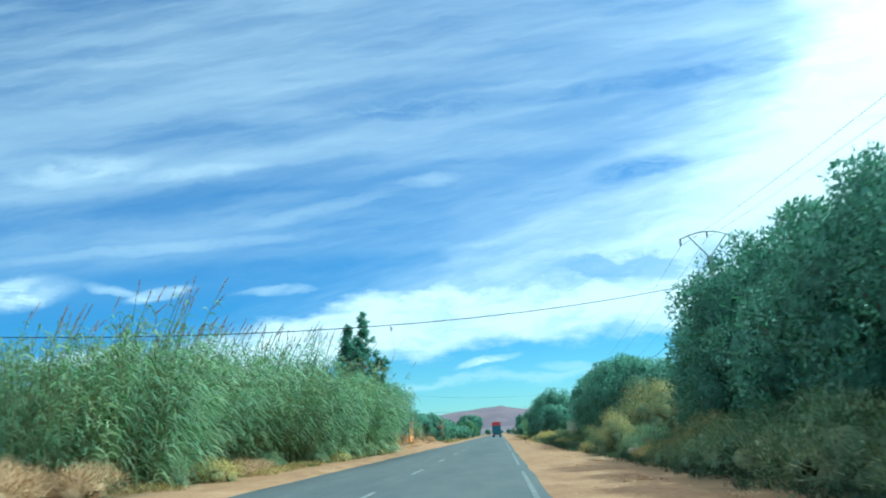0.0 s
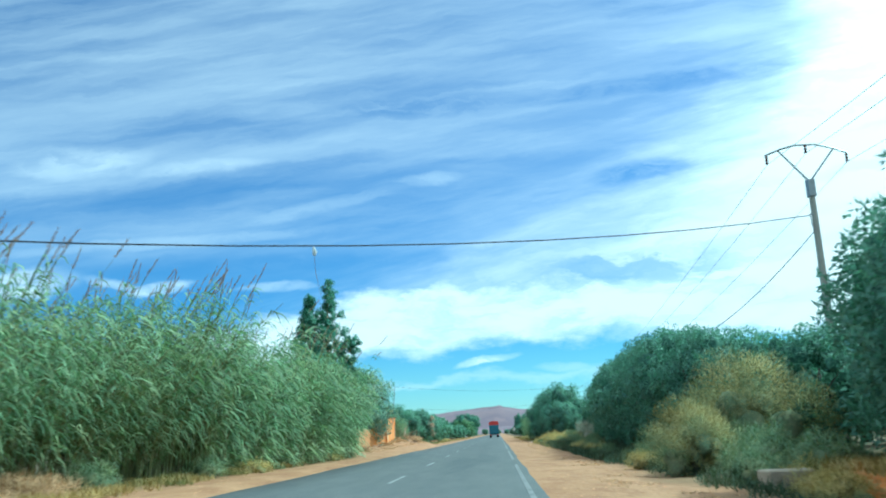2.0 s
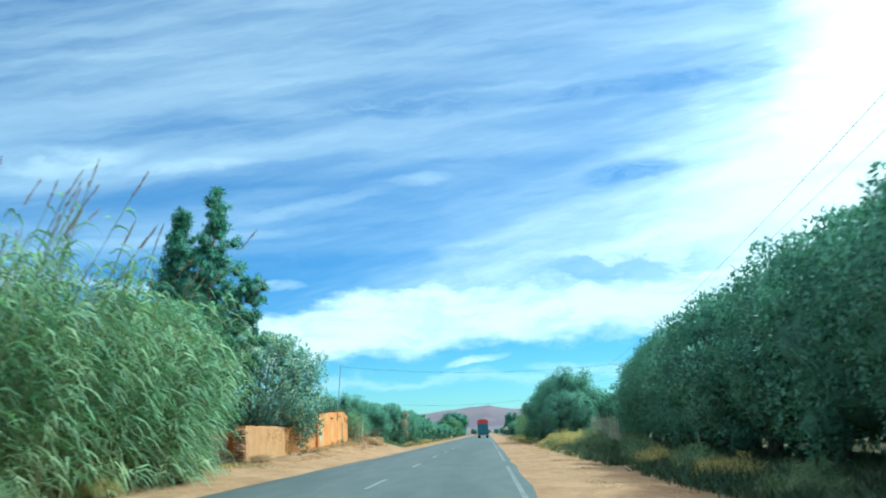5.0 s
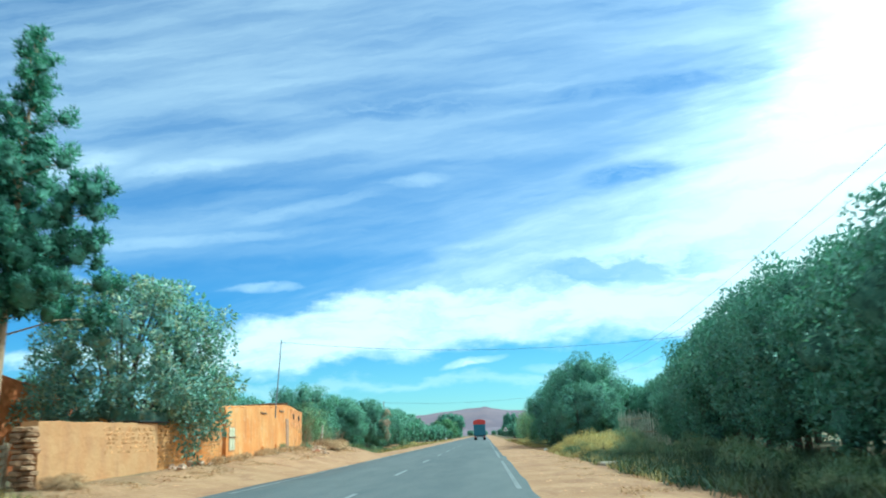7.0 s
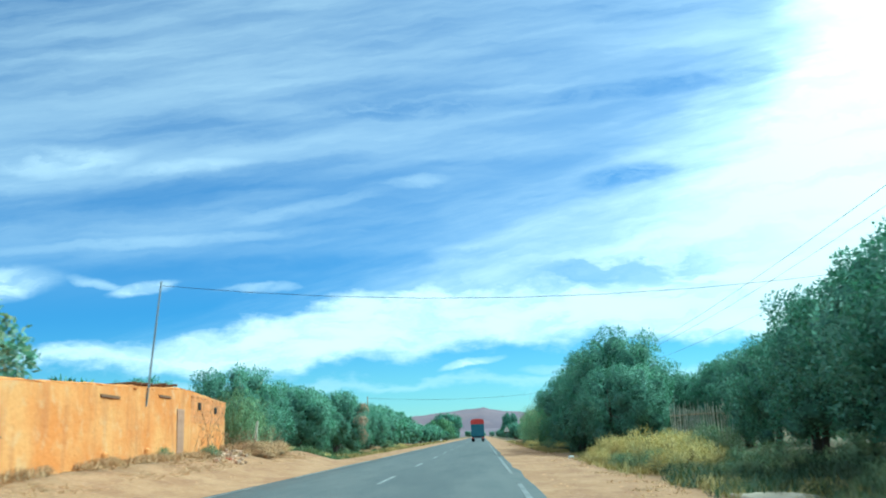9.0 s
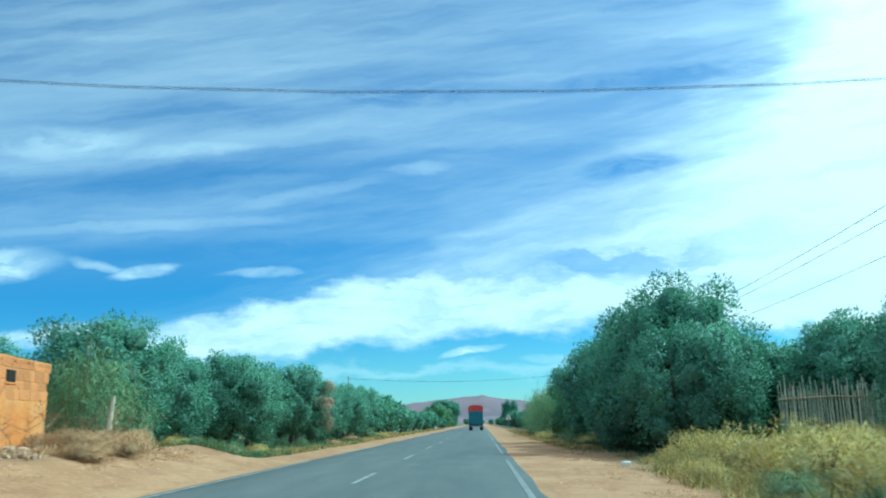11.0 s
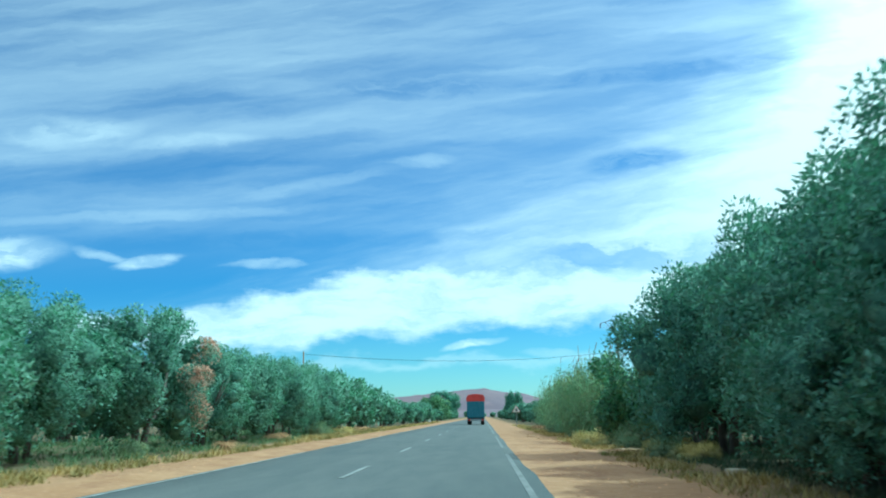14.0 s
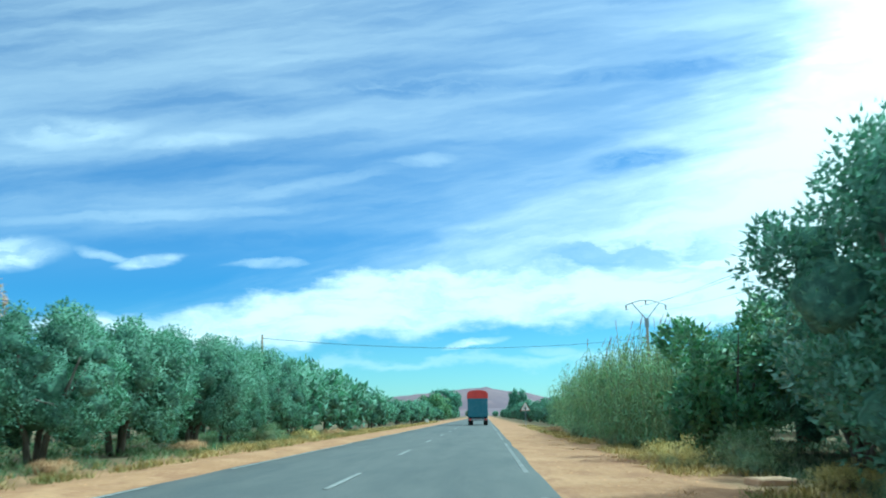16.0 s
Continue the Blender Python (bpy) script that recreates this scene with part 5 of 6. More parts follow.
def utility_pole(x, y, top, arm_w, rz, label):
    """A concrete pole with a steel V and a bowed crossarm that carries three insulators."""
    pole = thing("utility_pole", x, y, ground_z(x, y), rz, label=label, category="utility pole", group="power poles")
    z0 = ground_z(x, y)
    j = top - z0
    bm = bmesh.new()
    rings = []
    for z, w in ((-0.5, 0.165), (j * 0.5, 0.13), (j, 0.10)):
        rings.append([bm.verts.new((sx * w, sy * w, z)) for sx, sy in ((-1, -0.8), (-0.8, -1), (0.8, -1), (1, -0.8), (1, 0.8), (0.8, 1), (-0.8, 1), (-1, 0.8))])
    for r0, r1 in zip(rings, rings[1:]):
        for k in range(8):
            bm.faces.new((r0[k], r0[(k + 1) % 8], r1[(k + 1) % 8], r1[k]))
    bm.faces.new(rings[-1])
    part("shaft", bm, M_POLE, pole, "tapered square concrete shaft")
    bm = bmesh.new()
    box(bm, -0.16, -0.16, j - 0.75, 0.16, 0.16, j + 0.05, 0.015)
    part("collar", bm, M_STEEL, pole)
    w = arm_w / 2
    arm = lambda s: j + 1.75 - 0.5 * abs(s) ** 1.6
    for sgn in (-1, 1):
        bm = bmesh.new()
        tube(bm, [(0.05 * sgn, 0, j), (w * 0.68 * sgn, 0, arm(0.68))], [0.045, 0.04], 5)
        part("strut", bm, M_STEEL, pole)
    bm = bmesh.new()
    tube(bm, [(w * s, 0, arm(s)) for s in (-1, -0.6, -0.25, 0.25, 0.6, 1)], [0.045] * 6, 5)
    crossarm = part("crossarm", bm, M_STEEL, pole, "bowed steel crossarm")
    ends = []
    for s in (-0.97, 0.0, 0.97):
        bm = bmesh.new()
        zt = arm(s) - 0.03
        pts, rad = [], []
        for k in range(9):
            pts.append((w * s, 0, zt - 0.05 * k))
            rad.append(0.02 if k % 3 == 0 else 0.075)
        tube(bm, pts, rad, 8)
        part("insulator", bm, M_GLASSY, crossarm, "stacked brown disc insulator")
        c, sn = math.cos(radians(rz)), math.sin(radians(rz))
        ends.append(Vector((x + w * s * c, y + w * s * sn, z0 + zt - 0.42)))
    return ends


P1 = utility_pole(17.55, 55.9, 11.68, 3.75, 4, "concrete power pole with a steel V crossarm")
P2 = utility_pole(17.6, 216, 9.6, 3.75, 4, "distant concrete power pole with a steel V crossarm")
P0 = utility_pole(17.6, -60, 11.5, 3.75, 4, "concrete power pole with a steel V crossarm")
for a, b, c in zip(P0, P1, P2):
    cable("power_line", [a, b], 0.010, M_WIRE, "thin bare overhead power line", sag=2.2, group="overhead power lines")
    cable("power_line", [b, c], 0.010, M_WIRE, "thin bare overhead power line", sag=4.0, group="overhead power lines")
c1 = lambda x: (x, 56 + 0.7 * (x - 17.5), 0.003477 * x * x + 0.1174 * x + 7.008)
cable("telephone_cable", [c1(x) for x in (17.3, 14, 11, 8, 5, 2, -1, -4, -7, -10, -13, -17, -22, -28)], 0.022, M_CABLE, "black telephone cable strung across the road")
c2 = lambda x: (x, 108.5, 0.0049 * x * x - 0.0611 * x + 5.70)
cable("telephone_cable", [c2(x) for x in (-7.7, -5, -2, 1, 4, 7, 10, 13, 16, 19, 22)], 0.008, M_CABLE, "black telephone cable strung across the road")
cable("telephone_cable", [(-12.6, 197, 6.7), (17.4, 216, 7.9)], 0.016, M_CABLE, "black telephone cable strung across the road", sag=0.8)
bm = bmesh.new()
tube(bm, [(0, 0, -0.1), (0.32, 0.1, 4.0)], [0.035, 0.028], 7)
mast = thing("cable_mast", -8.0, 108.4, 2.6, label="thin steel cable mast fixed to the house wall", category="pole")
part("tube", bm, M_STEEL, mast)
bm = bmesh.new()
tube(bm, [(0, 0, -0.1), (0.0, 0, 7.0)], [0.08, 0.06], 7)
part("shaft", bm, M_WOOD, thing("cable_pole", -12.6, 197, label="thin wooden cable pole among the olives", category="pole"))


def truck(x, y):
    lorry = thing("lorry", x, y, 0.04, label="blue lorry with a red tarpaulin seen from behind", category="lorry")
    bm = bmesh.new()
    box(bm, -1.22, 0, 0.95, 1.22, 7.0, 3.25, 0.04)
    body = part("body", bm, M_TRUCK, lorry, "dark blue cargo body")
    bm = bmesh.new()
    ring = [(-1.27, 3.2), (-1.27, 3.75), (-1.0, 4.1), (0, 4.22), (1.0, 4.1), (1.27, 3.75), (1.27, 3.2)]
    r0 = [bm.verts.new((px, -0.03, pz)) for px, pz in ring]
    r1 = [bm.verts.new((px, 7.0, pz)) for px, pz in ring]
    for k in range(6):
        bm.faces.new((r0[k], r0[k + 1], r1[k + 1], r1[k]))
    bm.faces.new(r0[::-1])
    bm.faces.new(r1)
    part("tarpaulin", bm, M_TARP, lorry, "bright red tarpaulin cover")
    bm = bmesh.new()
    box(bm, -1.2, 7.2, 0.7, 1.2, 9.0, 3.1, 0.1)
    part("cab", bm, M_TRUCK, lorry)
    for k in range(3):
        bm = bmesh.new()
        box(bm, -1.1 + 0.75 * k, -0.04, 1.1, -0.45 + 0.75 * k, 0.0, 3.1, 0.01)
        part("rear_door_panel", bm, M_TRUCK, body)
    bm = bmesh.new()
    box(bm, -1.2, -0.12, 0.55, 1.2, 0.02, 0.78, 0.02)
    bumper = part("bumper", bm, M_STEEL, lorry, "grey rear bumper")
    bm = bmesh.new()
    box(bm, -0.45, 0.1, 0.75, 0.45, 8.5, 0.95)
    part("chassis", bm, M_BLACK, lorry)
    for sx in (-1, 1):
        bm = bmesh.new()
        box(bm, sx * 0.95 - 0.16, -0.16, 0.58, sx * 0.95 + 0.16, -0.1, 0.74, 0.01)
        part("rear_lamp", bm, M_LAMP, bumper, "red rear lamp")
        for yy in (1.2, 2.5, 7.8):
            bm = bmesh.new()
            bmesh.ops.create_cone(bm, cap_ends=True, segments=20, radius1=0.48, radius2=0.48, depth=0.5, matrix=Matrix.Translation((sx * 0.92, yy, 0.46)) @ Matrix.Rotation(math.pi / 2, 4, "Y"))
            wheel = part("wheel", bm, M_TYRE, lorry)
            bm = bmesh.new()
            bmesh.ops.create_cone(bm, cap_ends=True, segments=16, radius1=0.26, radius2=0.22, depth=0.06, matrix=Matrix.Translation((sx * 1.19, yy, 0.46)) @ Matrix.Rotation(sx * math.pi / 2, 4, "Y"))
            part("rim", bm, M_STEEL, wheel, "grey steel rim")
    return lorry


truck(1.9, 243)


# ---- wall and house details ----
def on_front(y, out=0.0):
    """A point of the house's front face at y, pushed out from the wall."""
    s = (y - A0[1]) / (A1[1] - A0[1])
    d = Vector((A1[0] - A0[0], A1[1] - A0[1], 0)).normalized()
    return Vector((A0[0] + (A1[0] - A0[0]) * s, y, 0)) + Vector((d.y, -d.x, 0)) * (0.235 + out)


FRONT_TURN = math.degrees(math.atan2(A1[0] - A0[0], A1[1] - A0[1]))
SIDE_TURN = math.degrees(math.atan2(B1[0] - A1[0], B1[1] - A1[1]))


def on_side(y, out=0.0):
    s = (y - A1[1]) / (B1[1] - A1[1])
    d = Vector((B1[0] - A1[0], B1[1] - A1[1], 0)).normalized()
    return Vector((A1[0] + (B1[0] - A1[0]) * s, y, 0)) + Vector((d.y, -d.x, 0)) * (0.235 + out)


def flush(name, at, turn, w, z0, z1, depth, mat, parent, label="", bevel=0.008):
    """A board against a wall: w along the wall, depth out from it."""
    bm = bmesh.new()
    box(bm, -depth, -w / 2, z0, depth, w / 2, z1, bevel)
    ob = part(name, bm, mat, parent, label)
    base = Matrix.Identity(4) if parent.type == "EMPTY" else parent.matrix_basis.inverted()
    ob.matrix_basis = base @ Matrix.Translation(at) @ Matrix.Rotation(radians(-turn), 4, "Z")
    return ob


win = flush("window", on_front(98.25, -0.01), FRONT_TURN, 1.16, 0.96, 1.96, 0.02, M_PINK_MUD, house, "shuttered window in a pale surround")
for dy in (-0.25, 0.25):
    sh = flush("shutter", on_front(98.25 + dy, 0.01), FRONT_TURN, 0.47, 1.02, 1.9, 0.022, M_SHUTTER, win, "pale green-white wooden shutter")
    flush("batten", on_front(98.25 + dy, 0.035), FRONT_TURN, 0.40, 1.10, 1.16, 0.012, M_SHUTTER, win)
    flush("batten", on_front(98.25 + dy, 0.035), FRONT_TURN, 0.40, 1.76, 1.82, 0.012, M_SHUTTER, win)
flush("window_bar", on_front(98.25, 0.05), FRONT_TURN, 1.2, 1.50, 1.55, 0.015, M_RUST_BAR, win, "dark timber bar across the shutters")
# two narrow dark brown bars high on the front wall
for yy, w, z in ((105.2, 1.5, 2.62), (110.4, 1.3, 2.86)):
    flush("dark_bar", on_front(yy, -0.01), FRONT_TURN, w, z, z + 0.09, 0.035, M_RUST_BAR, house, "narrow dark brown bar on the wall")
door = flush("door", on_front(112.4, -0.02), FRONT_TURN, 0.85, 0.75, 2.55, 0.03, M_DOOR, house, "faded pink plank door")
for k in range(5):
    flush("door_plank", on_front(112.06 + 0.17 * k, 0.012), FRONT_TURN, 0.155, 0.8, 2.5, 0.012, M_DOOR, door)
for yy, z in ((104.9, 0.68), (108.6, 0.75)):
    flush("buttress", on_front(yy, 0.0), FRONT_TURN, 0.35, z - 0.2, z + 0.45, 0.09, M_MUD, house, bevel=0.06)
for yy, z in ((115.4, 2.60), (118.9, 2.54)):
    vent = flush("vent", on_side(yy, 0.005), SIDE_TURN, 0.5, z, z + 0.3, 0.03, M_DARK, house, "small dark square vent hole")
    flush("vent_sill", on_side(yy, 0.0), SIDE_TURN, 0.64, z - 0.06, z - 0.005, 0.03, M_MUD, vent)
# uneven mud courses and twigs along the roof edge
rngh = np.random.default_rng(91)
for k in range(26):
    y = 97.6 + 15.6 * k / 25
    t = 2.66 + (3.3 - 2.66) * (y - 97.3) / 16.2
    p = on_front(y, -0.27)
    ob = put("coping_lump", STONES[k % 6], house)
    ob.data = STONES[k % 6].copy() if k < 6 else bpy.data.objects["coping_lump" if k % 6 == 0 else "coping_lump.%03d" % (k % 6)].data
    if k < 6:
        ob.data.materials.clear()
        ob.data.materials.append(M_MUD)
    ob.matrix_basis = pose(p.x, y, t + 0.0, 0, 0, 8 * rngh.normal()) @ Matrix.Diagonal((0.36, 0.8 + 0.4 * rngh.random(), 0.08 + 0.08 * rngh.random(), 1))
for k in range(7):
    bm = bmesh.new()
    y = 107.5 + 0.55 * k
    tube(bm, [(-9.6, y, 3.14 + 0.02 * k), (-8.0 + 0.1 * rngh.normal(), y + 0.1 * rngh.normal(), 3.2 + 0.02 * k)], [0.05, 0.04], 6)
    part("roof_pole", bm, M_RUST_BAR, house, "grey-brown roof pole end")


def stone_course(parent, ax, ay, bx, by, z0, z1, face, size, seed, skip=0.0, name="stone", kinds=STONES, jitter=1.0, tight=0.92):
    """Stones bedded in the road face of a wall from a to b, in rough courses."""
    rng = np.random.default_rng(seed)
    d = Vector((bx - ax, by - ay, 0))
    n = Vector((d.y, -d.x, 0)).normalized()
    turn = math.degrees(math.atan2(d.y, d.x))
    z = z0
    while z < z1 - size * 0.3:
        h = size * (0.62 + 0.35 * rng.random())
        s = rng.random() * 0.2
        while s < d.length - 0.1:
            w = size * (0.9 + 1.1 * rng.random())
            if rng.random() >= skip:
                p = Vector((ax, ay, 0)) + d.normalized() * (s + w / 2) + n * face
                ob = put(name, kinds[int(rng.integers(0, len(kinds)))], parent)
                ob.matrix_basis = pose(p.x, p.y, z + h / 2, 5 * jitter * rng.normal(), 5 * jitter * rng.normal(), turn + 6 * jitter * rng.normal()) @ Matrix.Diagonal((w * tight, 0.16, h * tight, 1))
            s += w
        z += h


stone_course(garden_wall, -8.48, 92.6, -7.57, 97.2, 0.55, 2.02, 0.13, 0.17, 5, 0.10)
stone_course(garden_wall, -8.24, 88.2, -8.29, 92.1, 1.1, 1.93, 0.145, 0.16, 6, 0.2)
BLOCKS = [stone_mesh(80 + k, M_BLOCK, 0.04, 0.012) for k in range(5)]
PILLARS = [stone_mesh(90 + k, M_STONE_SHADE) for k in range(5)]
stone_course(house, -8.62, 113.75, -9.58, 121.35, 2.1, 3.02, 0.141, 0.34, 7, 0.0, "adobe_block", BLOCKS, 0.1, 0.985)
stone_course(house, -8.62, 113.75, -9.58, 121.35, 3.04, 3.16, 0.15, 0.14, 8, 0.25, "coping_brick", BLOCKS, 1.0)
# the broken end of the wall: stones laid dry, in the shade-toned stone colour
for k in range(13):
    for j in range(2):
        ob = put("stone", PILLARS[(k + j) % 5], garden_wall)
        ob.matrix_basis = pose(-8.08 - 0.27 * j + 0.03 * rngh.normal(), 84.32 + 0.06 * rngh.normal(), 0.24 + 0.13 * k, 0, 0, 12 * rngh.normal()) @ Matrix.Diagonal((0.3, 0.36, 0.12, 1))
bm = bmesh.new()
box(bm, -8.6, 90.8, 2.05, -8.0, 93.3, 2.11, 0.015)
tagged(part("plank", bm, M_BLACK), "dark plank lying on the wall top", "plank")


def pallet(x, y, rz, tilt):
    p = thing("wooden_pallet", x, y, ground_z(x, y) + 0.02, rz, label="grey wooden pallet stood up as a fence", category="pallet", group="pallet fence")
    for k in range(6):
        bm = bmesh.new()
        box(bm, -0.6, -0.02, 0.04 + 0.19 * k, 0.6, 0.02, 0.15 + 0.19 * k, 0.005)
        part("slat", bm, M_WOOD, p)
    for xx in (-0.54, 0.0, 0.54):
        bm = bmesh.new()
        box(bm, xx - 0.05, 0.02, 0.0, xx + 0.05, 0.1, 1.16, 0.006)
        part("bearer", bm, M_WOOD, p)
    p.rotation_euler = (radians(tilt), 0, radians(rz))
    return p


pallet(-9.5, 84.6, 10, -8)
pallet(-10.5, 84.9, -6, 6)
for k in range(16):
    x = -11.6 + 0.16 * k + 0.05 * rngh.normal()
    y = 85.2 + 0.1 * rngh.normal()
    bm = bmesh.new()
    tube(bm, [(0, 0, -0.1), (0.03 * rngh.normal(), 0.03 * rngh.normal(), 0.8), (0.08 * rngh.normal(), 0.05, 1.25 + 0.35 * rngh.random())], [0.022, 0.018, 0.008], 5)
    part("stake", bm, M_WOOD, thing("fence_stake", x, y, label="thin crooked wooden fence stake", category="stake", group="stakes of the yard fence"))

# a low adobe house inside the yard
yard_house = thing("yard_house", 0, 0, 0, label="low orange-red adobe house with a sloping wall top in the yard", category="house")
slab_wall("side_wall", -13.9, 90.0, -13.4, 97.5, 0.0, 4.25, 3.2, 0.45, M_RED_MUD, yard_house, seed=31)
slab_wall("front_wall", -14.15, 90.0, -19.5, 90.0, 0.0, 4.25, 4.1, 0.45, M_RED_MUD, yard_house, seed=32)
slab_wall("back_wall", -13.65, 97.5, -19.5, 97.5, 0.0, 3.2, 3.2, 0.45, M_RED_MUD, yard_house, seed=33)
slab_wall("side_wall", -19.75, 90.0, -19.75, 97.5, 0.0, 4.1, 3.2, 0.45, M_RED_MUD, yard_house, seed=34)
bm = bmesh.new()
bm.faces.new([bm.verts.new(p) for p in ((-14.0, 90.1, 4.05), (-13.6, 97.3, 3.05), (-19.6, 97.3, 3.05), (-19.6, 90.1, 3.95))])
part("roof", bm, M_DIRT, yard_house, "flat earth roof")


def leafy_bush(x, y, r, h, mat, seed, label, leaf=0.16, count=7000, name="leafy_bush"):
    rng = np.random.default_rng(seed)
    b = thing(name, x, y, label=label, category="bush")
    blobs = []
    for k in range(20):
        a, q = rng.random() * 6.28, r * math.sqrt(rng.random()) * 0.8
        blobs.append((q * math.cos(a), q * math.sin(a), h * (0.18 + 0.7 * rng.random()), r * (0.24 + 0.14 * rng.random())))
    v, f, nm = blob_leaves(rng, blobs, count, leaf, leaf * 0.6, shape=1, inner=0.5, heart=(0, 0, h * 0.4))
    put("crown", arrays_mesh("crown", v, f, mat, normals=nm), b)
    bm = bmesh.new()
    for k in range(4):
        a = k * 1.6
        tube(bm, [(0.08 * math.cos(a), 0.08 * math.sin(a), -0.1), (r * 0.3 * math.cos(a), r * 0.3 * math.sin(a), h * 0.4), (r * 0.5 * math.cos(a), r * 0.5 * math.sin(a), h * 0.8)], [0.06, 0.04, 0.015], 6)
    part("branch", bm, M_BARK, b)
    return b


leafy_bush(-11.6, 85.9, 1.1, 2.3, M_FRESH, 71, "bright green leafy bush behind the pallets", 0.14, 4000)
leafy_bush(-9.6, 100.5, 2.0, 4.4, M_FIG, 73, "dark leafy bush behind the house", 0.2, 4000)
leafy_bush(10.2, 165.5, 2.3, 4.6, M_FRESH, 74, "fresh green leafy tree with gaps in its crown", 0.2, 8000, "leafy_tree")
leafy_bush(11.9, 160.5, 2.4, 4.6, M_FIG, 75, "dark green leafy bush beneath the olive", 0.2, 8000)
leafy_bush(-10.2, 196, 1.3, 3.0, M_OLIVE, 76, "grey-green bush at the verge", 0.18, 3000)
leafy_bush(-9.6, 384, 4.4, 6.2, M_FRESH, 78, "bright green thicket beside the road", 0.35, 5000)
leafy_bush(-12, 372, 4.4, 6.4, M_FRESH, 79, "bright green thicket beside the road", 0.35, 5000)

# rubble beside the house
RUBBLE = [stone_mesh(70 + k, M_RUBBLE, 0.12, 0.12) for k in range(6)]


def rubble_heap(x0, y0, wide, deep, high, count, label):
    rub = thing("rubble_heap", x0, y0, label=label, category="rubble")
    for k in range(count):
        a, q = rngh.random() * 6.28, math.sqrt(rngh.random())
        dx, dy = wide * q * math.cos(a), deep * q * math.sin(a)
        ob = put("rubble_piece", RUBBLE[k % 6], rub)
        sz = 0.06 + 0.17 * rngh.random() ** 2
        z = ground_z(x0 + dx, y0 + dy) - ground_z(x0, y0) + high * (1 - q) * rngh.random() + sz * 0.2
        ob.matrix_basis = pose(dx, dy, z, 90 * rngh.random(), 90 * rngh.random(), 360 * rngh.random()) @ Matrix.Diagonal((sz, sz * 0.8, sz * 0.5, 1))


rubble_heap(-7.6, 115.6, 0.8, 2.3, 0.2, 150, "pale rubble and broken masonry beside the house")
rubble_heap(-6.5, 112.8, 0.5, 1.8, 0.05, 18, "few scattered pale stones on the bank")
rubble_heap(-7.5, 94.0, 0.4, 2.5, 0.1, 26, "fallen stones at the garden wall's foot")
bm = bmesh.new()
box(bm, -0.12, -0.08, -0.02, 0.12, 0.08, 0.06, 0.025)
rag = part("cloth", bm, M_TARP)
rag.matrix_basis = pose(-6.75, 113.3, ground_z(-6.7, 113.2), 0, 8, 30)
tagged(rag, "crumpled red rag on the earth bank", "rag")


def dead_stalks(x, y, count, height, seed, label):
    """Thin leafless stalks leaning every way, with side twigs."""
    rng = np.random.default_rng(seed)
    s = thing("dry_stalks", x, y, label=label, category="dry weed", group="dry weeds by the house")
    for k in range(count):
        bm = bmesh.new()
        h = height * (0.5 + 0.5 * rng.random())
        lx, ly = 0.35 * rng.normal(), 0.35 * rng.normal()
        bx, by = 0.35 * rng.normal(), 0.45 * rng.normal()
        tube(bm, [(bx, by, -0.05), (bx + lx * 0.4, by + ly * 0.4, h * 0.5), (bx + lx * 1.2, by + ly * 1.2, h)], [0.010, 0.007, 0.003], 4)
        for q in range(7):
            u = 0.3 + 0.65 * rng.random()
            p = Vector((bx + lx * u, by + ly * u, h * u))
            tube(bm, [p, p + Vector((0.25 * rng.normal(), 0.25 * rng.normal(), 0.12 + 0.2 * rng.random()))], [0.005, 0.002], 4)
        part("stalk", bm, M_PALE_BARK if k % 3 else M_RUST_BAR, s)
    return s


dead_stalks(-7.5, 113.6, 9, 2.3, 201, "tall bare dry stalks in front of the mud house")
dead_stalks(-7.2, 116.9, 8, 1.2, 202, "short tangle of dry brown twigs")
dead_stalks(-7.0, 119.6, 10, 1.3, 203, "short tangle of dry brown twigs")
dead_stalks(-8.6, 121.2, 8, 1.5, 204, "dry brown twigs at the house corner")
dead_stalks(-7.6, 122.6, 8, 1.1, 205, "short tangle of dry brown twigs")

bm = bmesh.new()
tube(bm, [(0, 0, -0.3), (0.02, 0.0, 0.9), (0.09, 0.02, 1.66)], [0.095, 0.08, 0.06], 7)
part("timber", bm, M_DRYCANE, thing("wooden_post", -8.42, 123.4, label="broken pale wooden post at the field edge", category="post"), "split pale timber")

# reed-cane fence by the olives
fence = thing("cane_fence", 12.7, 126.7, label="grey fence of upright reed canes tied to a rail", category="fence")
for k in range(78):
    bm = bmesh.new()
    x = 0.046 * k + 0.012 * rngh.normal()
    tube(bm, [(x, 0.02 * rngh.normal(), -0.1), (x + 0.03 * rngh.normal(), 0.02 * rngh.normal(), 2.38 + 0.16 * rngh.normal())], [0.017, 0.013], 5)
    part("cane", bm, M_DRYCANE, fence)
for z in (1.0, 1.95):
    bm = bmesh.new()
    tube(bm, [(-0.1, -0.05, z), (1.8, -0.05, z + 0.06), (3.7, -0.05, z - 0.02)], [0.025, 0.025, 0.02], 6)
    part("rail", bm, M_WOOD, fence)


def block(name, x, y, lx, ly, lz, rz, mat, label, category, lift=0.0):
    bm = bmesh.new()
    box(bm, -lx / 2, -ly / 2, -0.15, lx / 2, ly / 2, lz, 0.03)
    bmesh.ops.subdivide_edges(bm, edges=[e for e in bm.edges if e.calc_length() > 0.3], cuts=2)
    for q in bm.verts:
        q.co += 0.018 * Vector((noise.noise(q.co * 3), noise.noise(q.co * 3 + Vector((9, 0, 0))), noise.noise(q.co * 3 + Vector((0, 9, 0)))))
    ob = part(name, bm, mat)
    ob.matrix_basis = pose(x, y, ground_z(x, y) + lift, 0, 0, rz)
    return tagged(ob, label, category)


